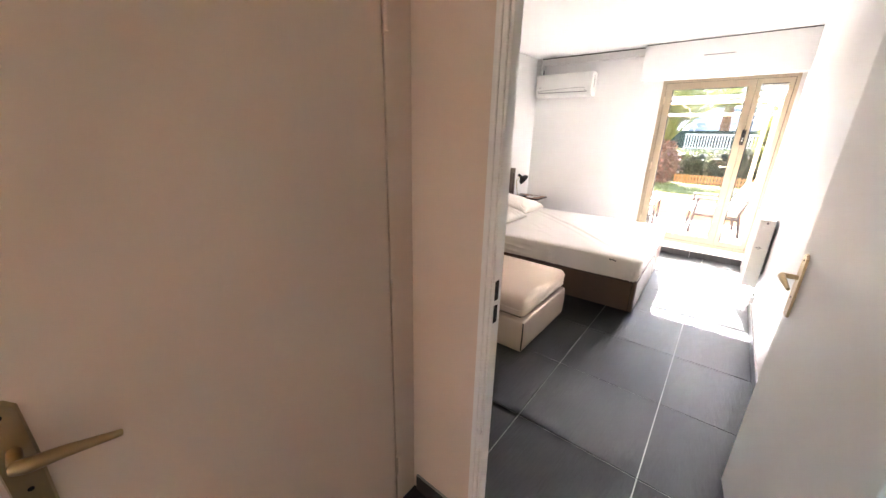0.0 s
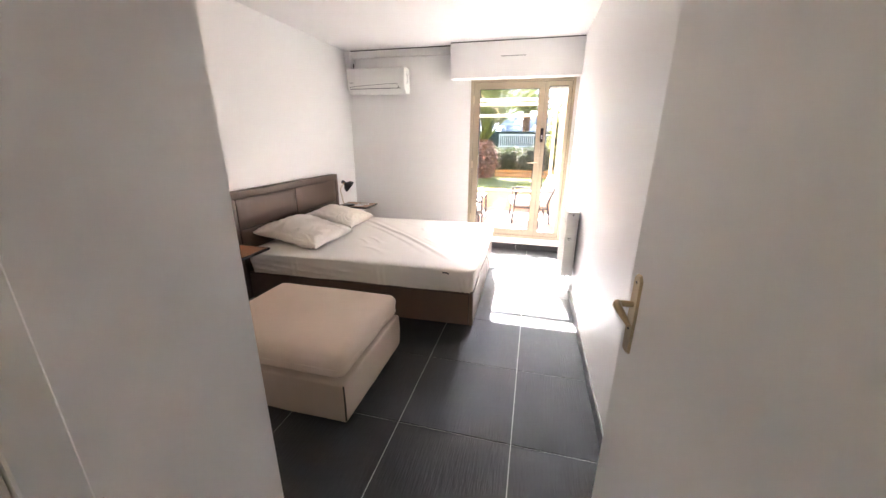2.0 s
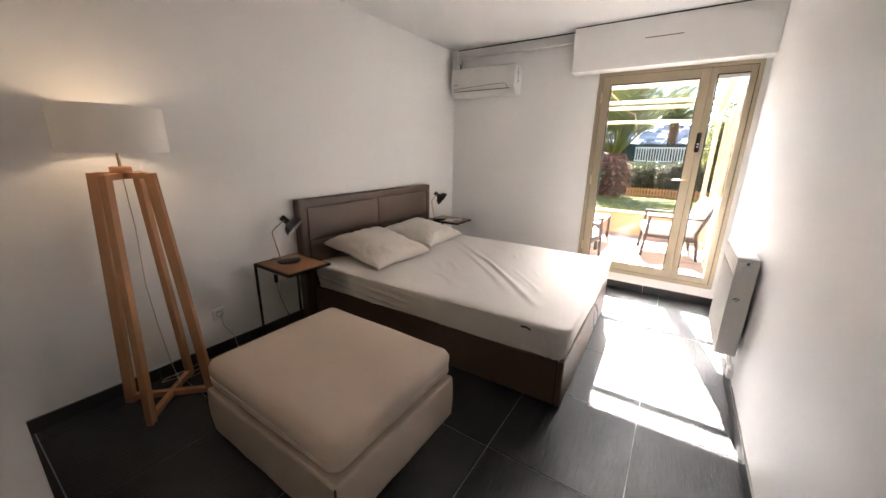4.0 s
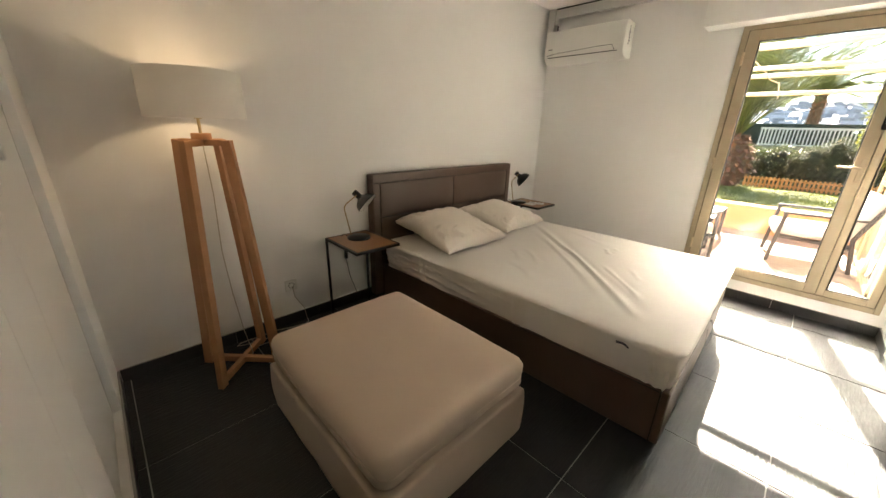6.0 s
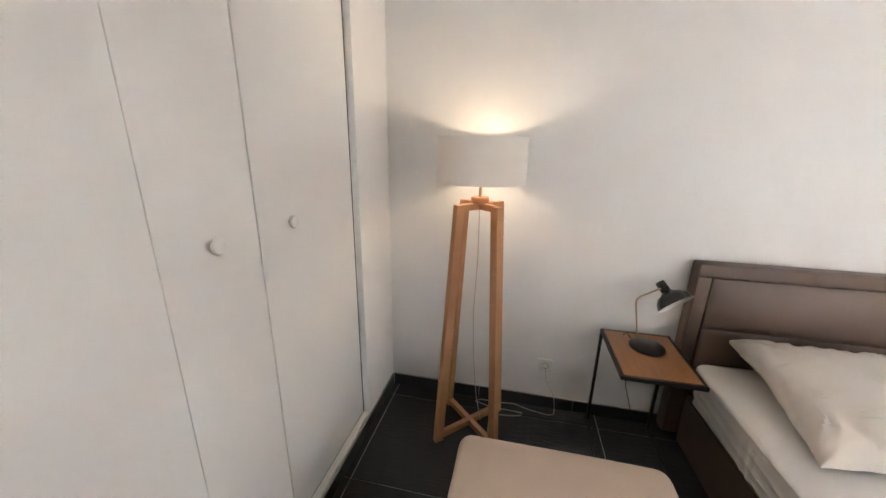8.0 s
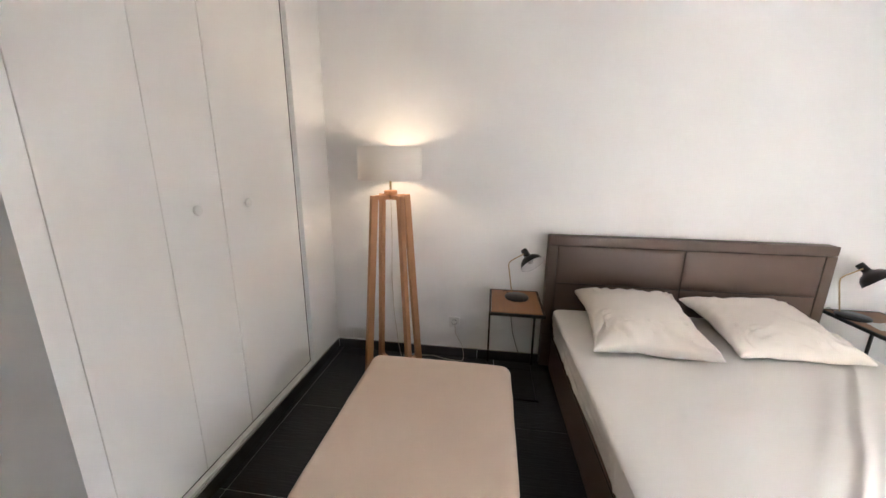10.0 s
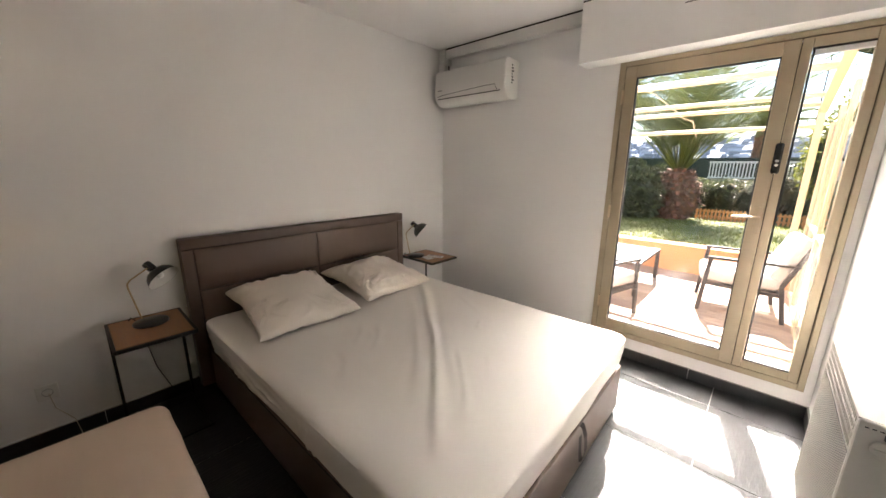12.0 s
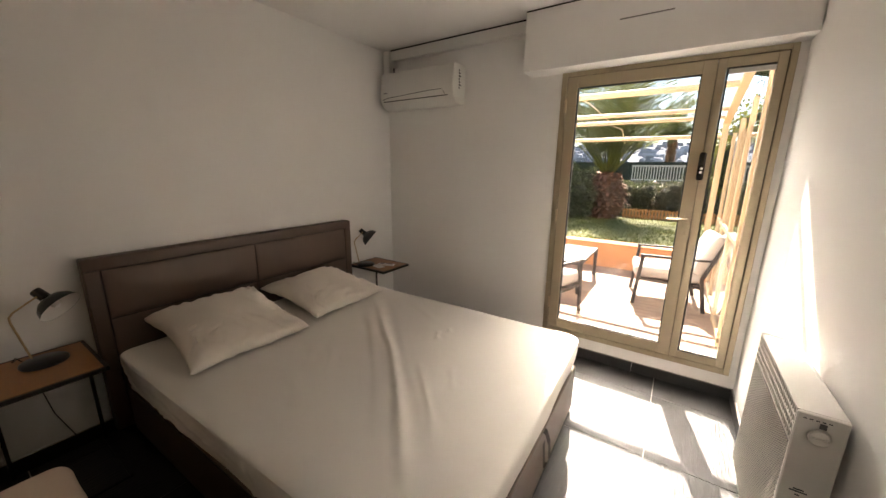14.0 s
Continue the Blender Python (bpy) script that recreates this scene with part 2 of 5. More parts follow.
def soft_box(bm, x0, y0, z0, x1, y1, z1, r, cell=0.06, fn=None, rz=None):
    """A box with round edges of radius r and a grid of cells, moved by fn(point, normal)."""
    rz = rz or r

    def steps(a, b, rad):
        mid = max(2, int((b - a - 2 * rad) / cell))
        k = 4
        edge = [rad * (1 - math.cos(math.pi / 2 * i / k)) for i in range(k)]
        return [a + e for e in edge] + [a + rad + (b - a - 2 * rad) * i / mid for i in range(mid + 1)] + [b - e for e in edge[::-1]]

    xs, ys, zs = steps(x0, x1, r), steps(y0, y1, r), steps(z0, z1, rz)
    made = {}

    def vert(x, y, z):
        key = (round(x, 6), round(y, 6), round(z, 6))
        if key not in made:
            p = Vector((x, y, z))
            c = Vector((min(max(x, x0 + r), x1 - r), min(max(y, y0 + r), y1 - r), min(max(z, z0 + rz), z1 - rz)))
            d = p - c
            s = Vector((d.x / r, d.y / r, d.z / rz))
            if s.length > 1e-9:
                s = s / s.length
                q = c + Vector((s.x * r, s.y * r, s.z * rz))
            else:
                q = p
            if fn:
                q = fn(q, s)
            made[key] = bm.verts.new(q)
        return made[key]

    def sheet(us, vs, f, flip):
        for i in range(len(us) - 1):
            for j in range(len(vs) - 1):
                q = [vert(*f(us[i], vs[j])), vert(*f(us[i + 1], vs[j])), vert(*f(us[i + 1], vs[j + 1])), vert(*f(us[i], vs[j + 1]))]
                if len(set(q)) == 4:
                    bm.faces.new(q[::-1] if flip else q)

    sheet(xs, ys, lambda u, v: (u, v, z1), False)
    sheet(xs, ys, lambda u, v: (u, v, z0), True)
    sheet(xs, zs, lambda u, v: (u, y0, v), False)
    sheet(xs, zs, lambda u, v: (u, y1, v), True)
    sheet(ys, zs, lambda u, v: (x0, u, v), True)
    sheet(ys, zs, lambda u, v: (x1, u, v), False)


def part(name, bm, material, parent=None, label="", smooth=False, kind=""):
    me = bpy.data.meshes.new(name)
    bm.to_mesh(me)
    bm.free()
    me.materials.append(material)
    if smooth:
        me.polygons.foreach_set("use_smooth", [True] * len(me.polygons))
        me.set_sharp_from_angle(angle=radians(40))
    ob = new(name, me)
    if parent:
        ob.parent = parent
        ob.matrix_parent_inverse = parent.matrix_basis.inverted()
    return tagged(ob, label=label, kind=kind)


def thing(name, at, label, category, group="", kind=""):
    e = new(name)
    e.empty_display_size = 0.1
    e.location = at
    return tagged(e, label, category, group, kind)


def solid(name, boxes, material, kind="structure", label="", parent=None, bevel=0.0):
    bm = bmesh.new()
    for b in boxes:
        box(bm, *b, bevel)
    return part(name, bm, material, parent, label, kind=kind)


# ---- room ----
XL, XR, YW, YC, ZC = -0.96, 1.97, 5.93, 2.008, 2.51
PX = 0.780
WALLY = YW + 0.22
WX0, WX1, WZ0, WZ1 = 0.705, 1.932, 0.165, 2.125

solid("wall_west", [(XL - 0.15, YC - 0.7, 0, XL, WALLY, ZC)], PLASTER)
solid("wall_north", [(XL, YW, 0, WX0, WALLY, ZC), (WX1, YW, 0, XR + 0.15, WALLY, ZC), (WX0, YW, 0, WX1, WALLY, WZ0), (WX0, YW, WZ1, WX1, WALLY, ZC)], PLASTER)
solid("wall_east", [(XR, 1.45, 0, XR + 0.15, YW, ZC)], SATIN)
solid("wall_passage", [(PX - 0.07, 1.4305, 0, PX, 1.993, ZC)], PLASTER)
solid("wall_wardrobe_back", [(XL, YC - 0.7, 0, PX - 0.0705, YC - 0.62, ZC)], PLASTER)
solid("wall_wardrobe_side", [(XL, YC - 0.10, 0, -0.575, YC, ZC)], PLASTER)
solid("wall_wardrobe_lintel", [(-0.575, YC - 0.10, 2.43, PX - 0.0705, YC, ZC)], PLASTER)
solid("wall_wardrobe_sill", [(-0.575, YC - 0.10, 0, PX - 0.0705, YC, 0.093), (PX - 0.0705, 1.9935, 0, PX, YC, 0.093)], PLASTER)
DX0, DX1, DZ = 1.06, 1.955, 2.06
solid("wall_doorway", [(0.66, 1.385, 0, DX0, 1.43, ZC), (DX0, 1.385, DZ, DX1 + 0.015, 1.43, ZC), (DX1 + 0.015, 1.385, 0, 2.2, 1.43, ZC)], HALL_LIGHT_TINT)
# Hall walls; the opening south of y -1.5 is invented to let skylight in.
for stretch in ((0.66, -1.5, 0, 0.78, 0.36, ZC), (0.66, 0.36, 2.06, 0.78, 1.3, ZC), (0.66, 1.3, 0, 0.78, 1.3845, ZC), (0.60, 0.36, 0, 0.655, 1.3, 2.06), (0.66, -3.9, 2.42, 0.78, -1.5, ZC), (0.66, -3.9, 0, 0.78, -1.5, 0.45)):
    solid("wall_hall_west", [stretch], HALL_LIGHT_TINT)
solid("wall_hall_east", [(2.2, -3.9, 0, 2.32, 1.43, ZC)], HALL_LIGHT_TINT)
solid("wall_hall_south", [(0.66, -4.0, 0, 2.32, -3.9, ZC)], HALL_LIGHT_TINT)
solid("ceiling", [(XL - 0.15, -4.0, ZC, 2.32, WALLY, ZC + 0.15)], CEILING)
# Unseen slab added outside the hall opening to bounce warm light in.
solid("entrance_paving", [(-4.0, -4.0, -0.12, 0.659, -1.5, -0.01)], SALMON)
solid("subfloor", [(XL - 0.15, 1.3, -0.12, 2.32, WALLY, -0.003), (0.66, -4.0, -0.12, 2.32, 1.3, -0.003)], GROUT)


def shutter_box():
    ob = solid("shutter_box", [(0.475, 5.755, 2.125, XR - 0.002, YW - 0.001, ZC - 0.010)], PLASTER, bevel=0.002)
    bm = bmesh.new()
    box(bm, 1.07, 5.7535, 2.341, 1.35, 5.757, 2.348, 0.001)
    part("vent_slot", bm, SOCKET, ob, "thin slot cover")
    return ob


shutter_box()
# Dark strips draw the shade in the gap under the ceiling.
solid("shadow_gap", [(0.476, 5.757, ZC - 0.0098, XR - 0.003, 5.80, ZC - 0.0003), (XL + 0.08, YW - 0.0535, ZC - 0.010, 0.473, YW - 0.045, ZC - 0.0003)], DARK, "structure")


def window_door():
    w = thing("window_1", (1.3, YW, WZ0), "", "", kind="structure")
    y0, y1 = YW - 0.012, YW + 0.05

    def ring(name, x0, z0, x1, z1, fw, ya, yb, m=CHAMP, parent=w, fl=None, fr=None, ft=None, fb=None):
        fl, fr, ft, fb = fl or fw, fr or fw, ft or fw, fb or fw
        bm = bmesh.new()
        box(bm, x0, ya, z0, x0 + fl, yb, z1, 0.003)
        box(bm, x1 - fr, ya, z0, x1, yb, z1, 0.003)
        box(bm, x0 + fl, ya + 0.001, z1 - ft, x1 - fr, yb - 0.001, z1, 0.003)
        box(bm, x0 + fl, ya + 0.001, z0, x1 - fr, yb - 0.001, z0 + fb, 0.003)
        return part(name, bm, m, parent)

    ring("window_frame", WX0, WZ0, WX1, WZ1, 0.039, y0, y1, ft=0.030, fr=0.030)
    ring("groove", WX0 + 0.0385, WZ0 + 0.0385, WX1 - 0.0295, WZ1 - 0.0295, 0.014, y0 + 0.006, y0 + 0.012, JOINT)
    sash = ring("sash", WX0 + 0.045, WZ0 + 0.046, 1.5935, WZ1 - 0.036, 0.07, y0 - 0.010, y1 - 0.012, fr=0.067, ft=0.072, fb=0.072)
    gx0, gz0, gx1, gz1 = 0.822, 0.284, 1.527, 2.016
    ring("gasket", gx0 - 0.003, gz0 - 0.003, gx1 + 0.003, gz1 + 0.003, 0.010, y0 - 0.006, y0 + 0.02, GASKET_AND_SEAM, sash)
    bm = bmesh.new()
    box(bm, gx0, YW + 0.014, gz0, gx1, YW + 0.020, gz1)
    g = part("pane", bm, GLASS, sash)
    g.visible_shadow = False
    sash2 = ring("sash", 1.5965, WZ0 + 0.045, WX1 - 0.036, WZ1 - 0.036, 0.042, y0 - 0.006, y1 - 0.012, ft=0.05, fb=0.05)
    gx0, gz0, gx1, gz1 = 1.643, 0.262, 1.861, 2.037
    ring("gasket", gx0 - 0.003, gz0 - 0.003, gx1 + 0.003, gz1 + 0.003, 0.010, y0 - 0.003, y0 + 0.02, GASKET_AND_SEAM, sash2)
    bm = bmesh.new()
    box(bm, gx0, YW + 0.014, gz0, gx1, YW + 0.020, gz1)
    g = part("pane", bm, GLASS, sash2)
    g.visible_shadow = False
    bm = bmesh.new()
    box(bm, 1.575, YW + 0.024, WZ0 + 0.05, 1.615, YW + 0.036, WZ1 - 0.045)
    part("meeting_strip", bm, GASKET_AND_SEAM, w)
    for z in (0.42, 1.12, 1.90):
        bm = bmesh.new()
        tube(bm, [(WX0 + 0.043, y0 - 0.018, z - 0.045), (WX0 + 0.043, y0 - 0.018, z + 0.045)], 0.009, 10)
        part("hinge", bm, CREAM, w)
    bm = bmesh.new()
    box(bm, 1.579, y0 - 0.030, 1.405, 1.615, y0 - 0.0105, 1.570, 0.010, 3)
    lathe(bm, [(0.0, 0.0), (0.010, 0.0), (0.010, 0.006), (0.0, 0.006)], 14, Matrix.Translation((1.598, y0 - 0.028, 1.475)) @ pose(0, 0, 0, 90))
    part("lock", bm, LAMPBLACK, w, "black lock box")
    bm = bmesh.new()
    for x, z in ((1.598, 1.475), (1.598, 1.452)):
        lathe(bm, [(0.0, 0.0), (0.0075, 0.0), (0.0075, 0.003), (0.0, 0.0035)], 14, Matrix.Translation((x, y0 - 0.031, z)) @ pose(0, 0, 0, 90))
    part("lock_cylinder", bm, RAILW, w, "pale metal lock cylinder")
    bm = bmesh.new()
    box(bm, 1.650, y0 + 0.004, 2.004, 1.858, y0 + 0.024, 2.030, 0.002)
    part("blind_slat", bm, RAILW, w, "white end slat of the raised blind")
    bm = bmesh.new()
    box(bm, 1.556, y0 - 0.016, 1.06, 1.584, y0 - 0.0105, 1.22, 0.003)
    tube(bm, [(1.57, y0 - 0.012, 1.157), (1.57, y0 - 0.052, 1.157)], 0.009, 12)
    tube(bm, [(1.574, y0 - 0.052, 1.157), (1.53, y0 - 0.054, 1.159), (1.452, y0 - 0.050, 1.157)], [0.009, 0.008, 0.007], 12)
    part("handle", bm, CHAMP, w, "pale metal lever handle")
    return w


window_door()
solid("window_reveal", [(WX0 + 0.001, YW + 0.052, 0.10, WX1 - 0.001, WALLY + 0.02, WZ0 + 0.004)], TERRA)


def hall_door_trim():
    t = thing("door_2", (1.5, 1.4, 0), "", "", kind="structure")
    bm = bmesh.new()
    box(bm, DX0 + 0.001, 1.3855, 0, DX0 + 0.045, 1.431, DZ - 0.04, 0.002)
    box(bm, DX0 + 0.001, 1.3855, DZ - 0.04, DX1, 1.431, DZ - 0.001, 0.002)
    box(bm, DX1 - 0.012, 1.3855, 0, DX1, 1.431, DZ - 0.04, 0.002)
    part("jamb", bm, TRIM, t)
    for x in (DX0 + 0.004, DX1 - 0.006):
        bm = bmesh.new()
        box(bm, x, 1.371, 0, x + 0.036, 1.3848, DZ + 0.01, 0.005, 2)
        box(bm, x + 0.010, 1.364, 0, x + 0.024, 1.372, DZ, 0.004, 2)
        part("casing", bm, TRIM, t)
    bm = bmesh.new()
    box(bm, DX0 + 0.0445, 1.392, 1.003, DX0 + 0.0465, 1.412, 1.065)
    box(bm, DX0 + 0.0445, 1.392, 0.928, DX0 + 0.0465, 1.412, 0.985)
    part("strike_slot", bm, DARK, t, "dark lock slots in the jamb")
    return t


hall_door_trim()


def handle_set(parent, m, reach=1.0):
    """A long plate with a lever, in the plane x = 0, looking along -x; m places it."""
    bm = bmesh.new()
    outline = [(-0.021, -0.115), (-0.012, -0.122), (0.012, -0.122), (0.021, -0.115), (0.023, 0.0), (0.021, 0.105), (0.010, 0.118), (-0.010, 0.118), (-0.021, 0.105), (-0.023, 0.0)]
    a = [bm.verts.new((0, y, z)) for y, z in outline]
    b = [bm.verts.new((-0.007, y * 0.86, z * 0.97)) for y, z in outline]
    bm.faces.new(a)
    bm.faces.new(b[::-1])
    for i in range(len(a)):
        j = (i + 1) % len(a)
        bm.faces.new((a[i], b[i], b[j], a[j]))
    for v in bm.verts:
        v.co = m @ v.co
    part("plate", bm, BRASS, parent, "satin brass plate")
    bm = bmesh.new()
    tube(bm, [(-0.006, 0, 0.03), (-0.045, 0, 0.03)], 0.009, 12)
    tube(bm, [(-0.046, 0.004, 0.03), (-0.052, -0.01, 0.029), (-0.050, -0.05 * reach, 0.022), (-0.044, -0.115 * reach, 0.004 + 0.012 * (1 - reach))], [0.010, 0.012, 0.010, 0.006], 12)
    for v in bm.verts:
        v.co = m @ v.co
    part("lever", bm, BRASS, parent, "satin brass lever", smooth=True)
    bm = bmesh.new()
    lathe(bm, [(0.0, 0), (0.004, 0), (0.004, 0.001), (0, 0.001)], 12, m @ pose(-0.0072, 0, 0.095, 0, -90))
    lathe(bm, [(0.0, 0), (0.004, 0), (0.004, 0.001), (0, 0.001)], 12, m @ pose(-0.0072, 0, -0.045, 0, -90))
    part("keyhole", bm, DARK, parent)


def bedroom_door():
    hinge, free = Vector((1.93, 1.50, 0)), Vector((1.833, 2.29, 0))
    d = (free - hinge)
    yaw = math.degrees(math.atan2(-d.x, d.y))
    e = thing("bedroom_door", (0, 0, 0), "white painted flush door standing open against the wall", "door")
    m = pose(hinge.x, hinge.y, 0, 0, 0, yaw)
    bm = bmesh.new()
    box(bm, 0, 0, 0.008, 0.04, d.length, 2.05, 0.0015)
    leaf = part("leaf", bm, DOORPAINT, e)
    bm = bmesh.new()
    for z in (0.28, 0.98, 1.82):
        tube(bm, [(0.046, -0.006, z - 0.045), (0.046, -0.006, z)], 0.007, 10)
        tube(bm, [(0.046, -0.006, z + 0.002), (0.046, -0.006, z + 0.045)], 0.008, 10)
    part("hinge", bm, TRIM, e, "white painted hinge")
    handle_set(e, pose(-0.0005, d.length - 0.055, 0.985), 0.72)
    for o in e.children:
        o.data.transform(m)
    return e


bedroom_door()


def hall_door():
    e = thing("hall_door", (0.8, 0.8, 0), "closed white painted flush door with a brass lever handle", "door")
    # Leaf, hinges and frame wear the same light-tinted hall colour.
    bm = bmesh.new()
    box(bm, 0.757, 0.415, 0.008, 0.797, 1.262, 2.04, 0.002)
    part("leaf", bm, HALL_LIGHT_TINT, e)
    bm = bmesh.new()
    for z in (0.24, 0.99, 1.76):
        tube(bm, [(0.802, 1.270, z - 0.04), (0.802, 1.270, z)], 0.007, 10)
        tube(bm, [(0.802, 1.270, z + 0.002), (0.802, 1.270, z + 0.04)], 0.006, 10)
    part("hinge", bm, HALL_LIGHT_TINT, e, "painted hinge")
    handle_set(e, pose(0.7975, 0.475, 0.965) @ pose(0, 0, 0, 0, 0, 180))
    bm = bmesh.new()
    box(bm, 0.70, 1.268, 0, 0.797, 1.2995, 2.055, 0.002)
    box(bm, 0.70, 0.361, 0, 0.797, 0.409, 2.055, 0.002)
    box(bm, 0.70, 0.409, 2.045, 0.797, 1.268, 2.0595, 0.001)
    part("frame", bm, HALL_LIGHT_TINT, e)
    return e


hall_door()


def wardrobe():
    w = thing("wardrobe", (0.1, YC, 0), "white built-in wardrobe with closed flush doors and round knobs", "wardrobe")
    yd = 1.980
    bm = bmesh.new()
    box(bm, -0.5746, yd - 0.04, 0.100, -0.5680, yd + 0.001, 2.45)
    box(bm, 0.7030, yd - 0.04, 0.100, PX - 0.0705, yd + 0.001, 2.45, 0.002)
    box(bm, -0.5585, yd - 0.04, 2.404, 0.7025, yd + 0.012, 2.45, 0.002)
    box(bm, -0.5585, yd - 0.04, 0.0935, PX - 0.0715, yd + 0.0270, 0.0985, 0.0015)
    part("frame", bm, DOORPAINT, w)
    # Near-black strips, some almost flush, paint the shade of the door seams.
    bm = bmesh.new()
    box(bm, -0.5588, yd - 0.032, 0.0990, 0.7028, yd - 0.0262, 2.403)
    box(bm, -0.5675, yd - 0.026, 0.1000, -0.5595, yd - 0.0005, 2.403)
    box(bm, -0.5590, yd - 0.026, 0.0990, 0.7020, yd - 0.002, 0.1040)
    part("shadow_gap", bm, GASKET_AND_SEAM, w)
    for x0, x1, kx in ((-0.5585, 0.0445, -0.104), (0.0490, 0.3520, 0.206), (0.3529, 0.6985, None)):
        bm = bmesh.new()
        box(bm, x0, yd - 0.025, 0.105, x1, yd, 2.398, 0.0015)
        dr = part("door", bm, DOORPAINT, w)
        if kx is None:
            continue
        bm = bmesh.new()
        lathe(bm, [(0.0, 0.0), (0.010, 0.0), (0.010, 0.008), (0.021, 0.010), (0.023, 0.016), (0.019, 0.021), (0.0, 0.023)], 24, Matrix.Translation((kx, yd, 1.262)) @ pose(0, 0, 0, -90))
        part("knob", bm, PLASTIC, dr, "round white knob", smooth=True)
    return w


wardrobe()


BED_TURN = pose(-0.87, 4.42, 0, 0, 0, 1.4) @ pose(0.87, -4.42, 0)


def bed():
    e = thing("double_bed", (0.1, 4.44, 0), "upholstered taupe leatherette double bed standing against the white wall", "bed")
    y0, y1, xf = 3.650, 5.195, 1.145
    bm = bmesh.new()
    box(bm, -0.865, y0, 0.025, xf - 0.035, y0 + 0.035, 0.305, 0.008, 2)
    part("side_panel", bm, LEATHER, e)
    bm = bmesh.new()
    box(bm, -0.865, y1 - 0.035, 0.025, xf - 0.035, y1, 0.305, 0.008, 2)
    part("side_panel", bm, LEATHER, e)
    bm = bmesh.new()
    box(bm, xf - 0.034, y0, 0.025, xf, y1, 0.305, 0.008, 2)
    fp = part("foot_panel", bm, LEATHER, e)
    for p, q in (((xf - 0.035, y0 - 0.001, 0.03), (xf - 0.035, y0 - 0.001, 0.3)), ((xf - 0.035, y1 + 0.001, 0.03), (xf - 0.035, y1 + 0.001, 0.3)), ((-0.86, y0 - 0.001, 0.296), (xf - 0.04, y0 - 0.001, 0.296))):
        bm = bmesh.new()
        tube(bm, [p, q], 0.0028, 6)
        part("piping", bm, PIPING_AND_GAP, e, "dark piping")
    bm = bmesh.new()
    prof = [(xf + 0.002, 0.302), (xf + 0.012, 0.296), (xf + 0.028, 0.25), (xf + 0.034, 0.18), (xf + 0.026, 0.125), (xf + 0.014, 0.118), (xf + 0.010, 0.16), (xf + 0.004, 0.24)]
    ra = [bm.verts.new((x, 4.535, z)) for x, z in prof]
    rb = [bm.verts.new((x, 4.572, z)) for x, z in prof]
    for i in range(len(prof) - 1):
        bm.faces.new((ra[i], ra[i + 1], rb[i + 1], rb[i]))
    bmesh.ops.solidify(bm, geom=list(bm.faces), thickness=0.002)
    part("pull_strap", bm, PIPING_AND_GAP, fp, "dark fabric pull strap")
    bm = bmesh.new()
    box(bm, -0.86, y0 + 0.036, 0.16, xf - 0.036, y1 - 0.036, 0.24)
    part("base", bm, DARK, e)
    for x in (-0.7, 0.95):
        for y in (y0 + 0.12, y1 - 0.12):
            bm = bmesh.new()
            box(bm, x, y - 0.03, 0, x + 0.06, y + 0.03, 0.159)
            part("leg", bm, BLACK, e)
    for o in list(e.children):
        for k in (o, *o.children):
            k.data.transform(BED_TURN)
    # headboard
    h0, h1, hz = 3.585, 5.285, 1.005
    bm = bmesh.new()
    soft_box(bm, -0.952, h0, 0.03, -0.880, h1, hz, 0.012, 0.2)
    hb = part("headboard", bm, LEATHER, e, "taupe leatherette headboard with stitched panels", smooth=True)

    bm = bmesh.new()
    for a, b, c, d in ((h0, hz - 0.062, h1, hz - 0.001), ):
        soft_box(bm, -0.8795, a, b, -0.866, c, d, 0.006, 0.2)
    soft_box(bm, -0.8795, h0, 0.05, -0.866, h0 + 0.062, hz - 0.064, 0.006, 0.2)
    soft_box(bm, -0.8795, h1 - 0.062, 0.05, -0.866, h1, hz - 0.064, 0.006, 0.2)
    part("border", bm, LEATHER, hb, smooth=True)
    mid = (h0 + h1) / 2
    for ya, yb in ((h0 + 0.065, mid - 0.001), (mid + 0.001, h1 - 0.065)):
        for za, zb in ((0.30, 0.675), (0.679, hz - 0.066)):
            def bulge(p, s, ya=ya, yb=yb, za=za, zb=zb):
                if p.x > -0.876:
                    u, v = (p.y - ya) / (yb - ya), (p.z - za) / (zb - za)
                    u, v = min(max(u, 0), 1), min(max(v, 0), 1)
                    k = min(1, 5 * min(u, 1 - u) * (yb - ya) / 0.4) * min(1, 4 * min(v, 1 - v) * 0.7)
                    k *= 0.9 + 0.25 * noise.noise(p * 5)
                    p = p + Vector((0.016 * k ** 0.5 if k > 0 else 0, 0, 0))
                return p
            bm = bmesh.new()
            soft_box(bm, -0.8795, ya, za, -0.868, yb, zb, 0.005, 0.02, bulge)
            part("panel", bm, LEATHER, hb, smooth=True)
    bm = bmesh.new()
    for pts in ([(-0.866, h0 + 0.064, 0.32), (-0.866, h0 + 0.064, hz - 0.065), (-0.866, h1 - 0.064, hz - 0.065), (-0.866, h1 - 0.064, 0.32)], [(-0.866, h0 + 0.065, 0.677), (-0.866, h1 - 0.065, 0.677)], [(-0.866, mid, 0.32), (-0.866, mid, hz - 0.066)]):
        tube(bm, pts, 0.0022, 6)
    part("seam", bm, PIPING_AND_GAP, hb, "dark stitched seam")
    return e


bed()

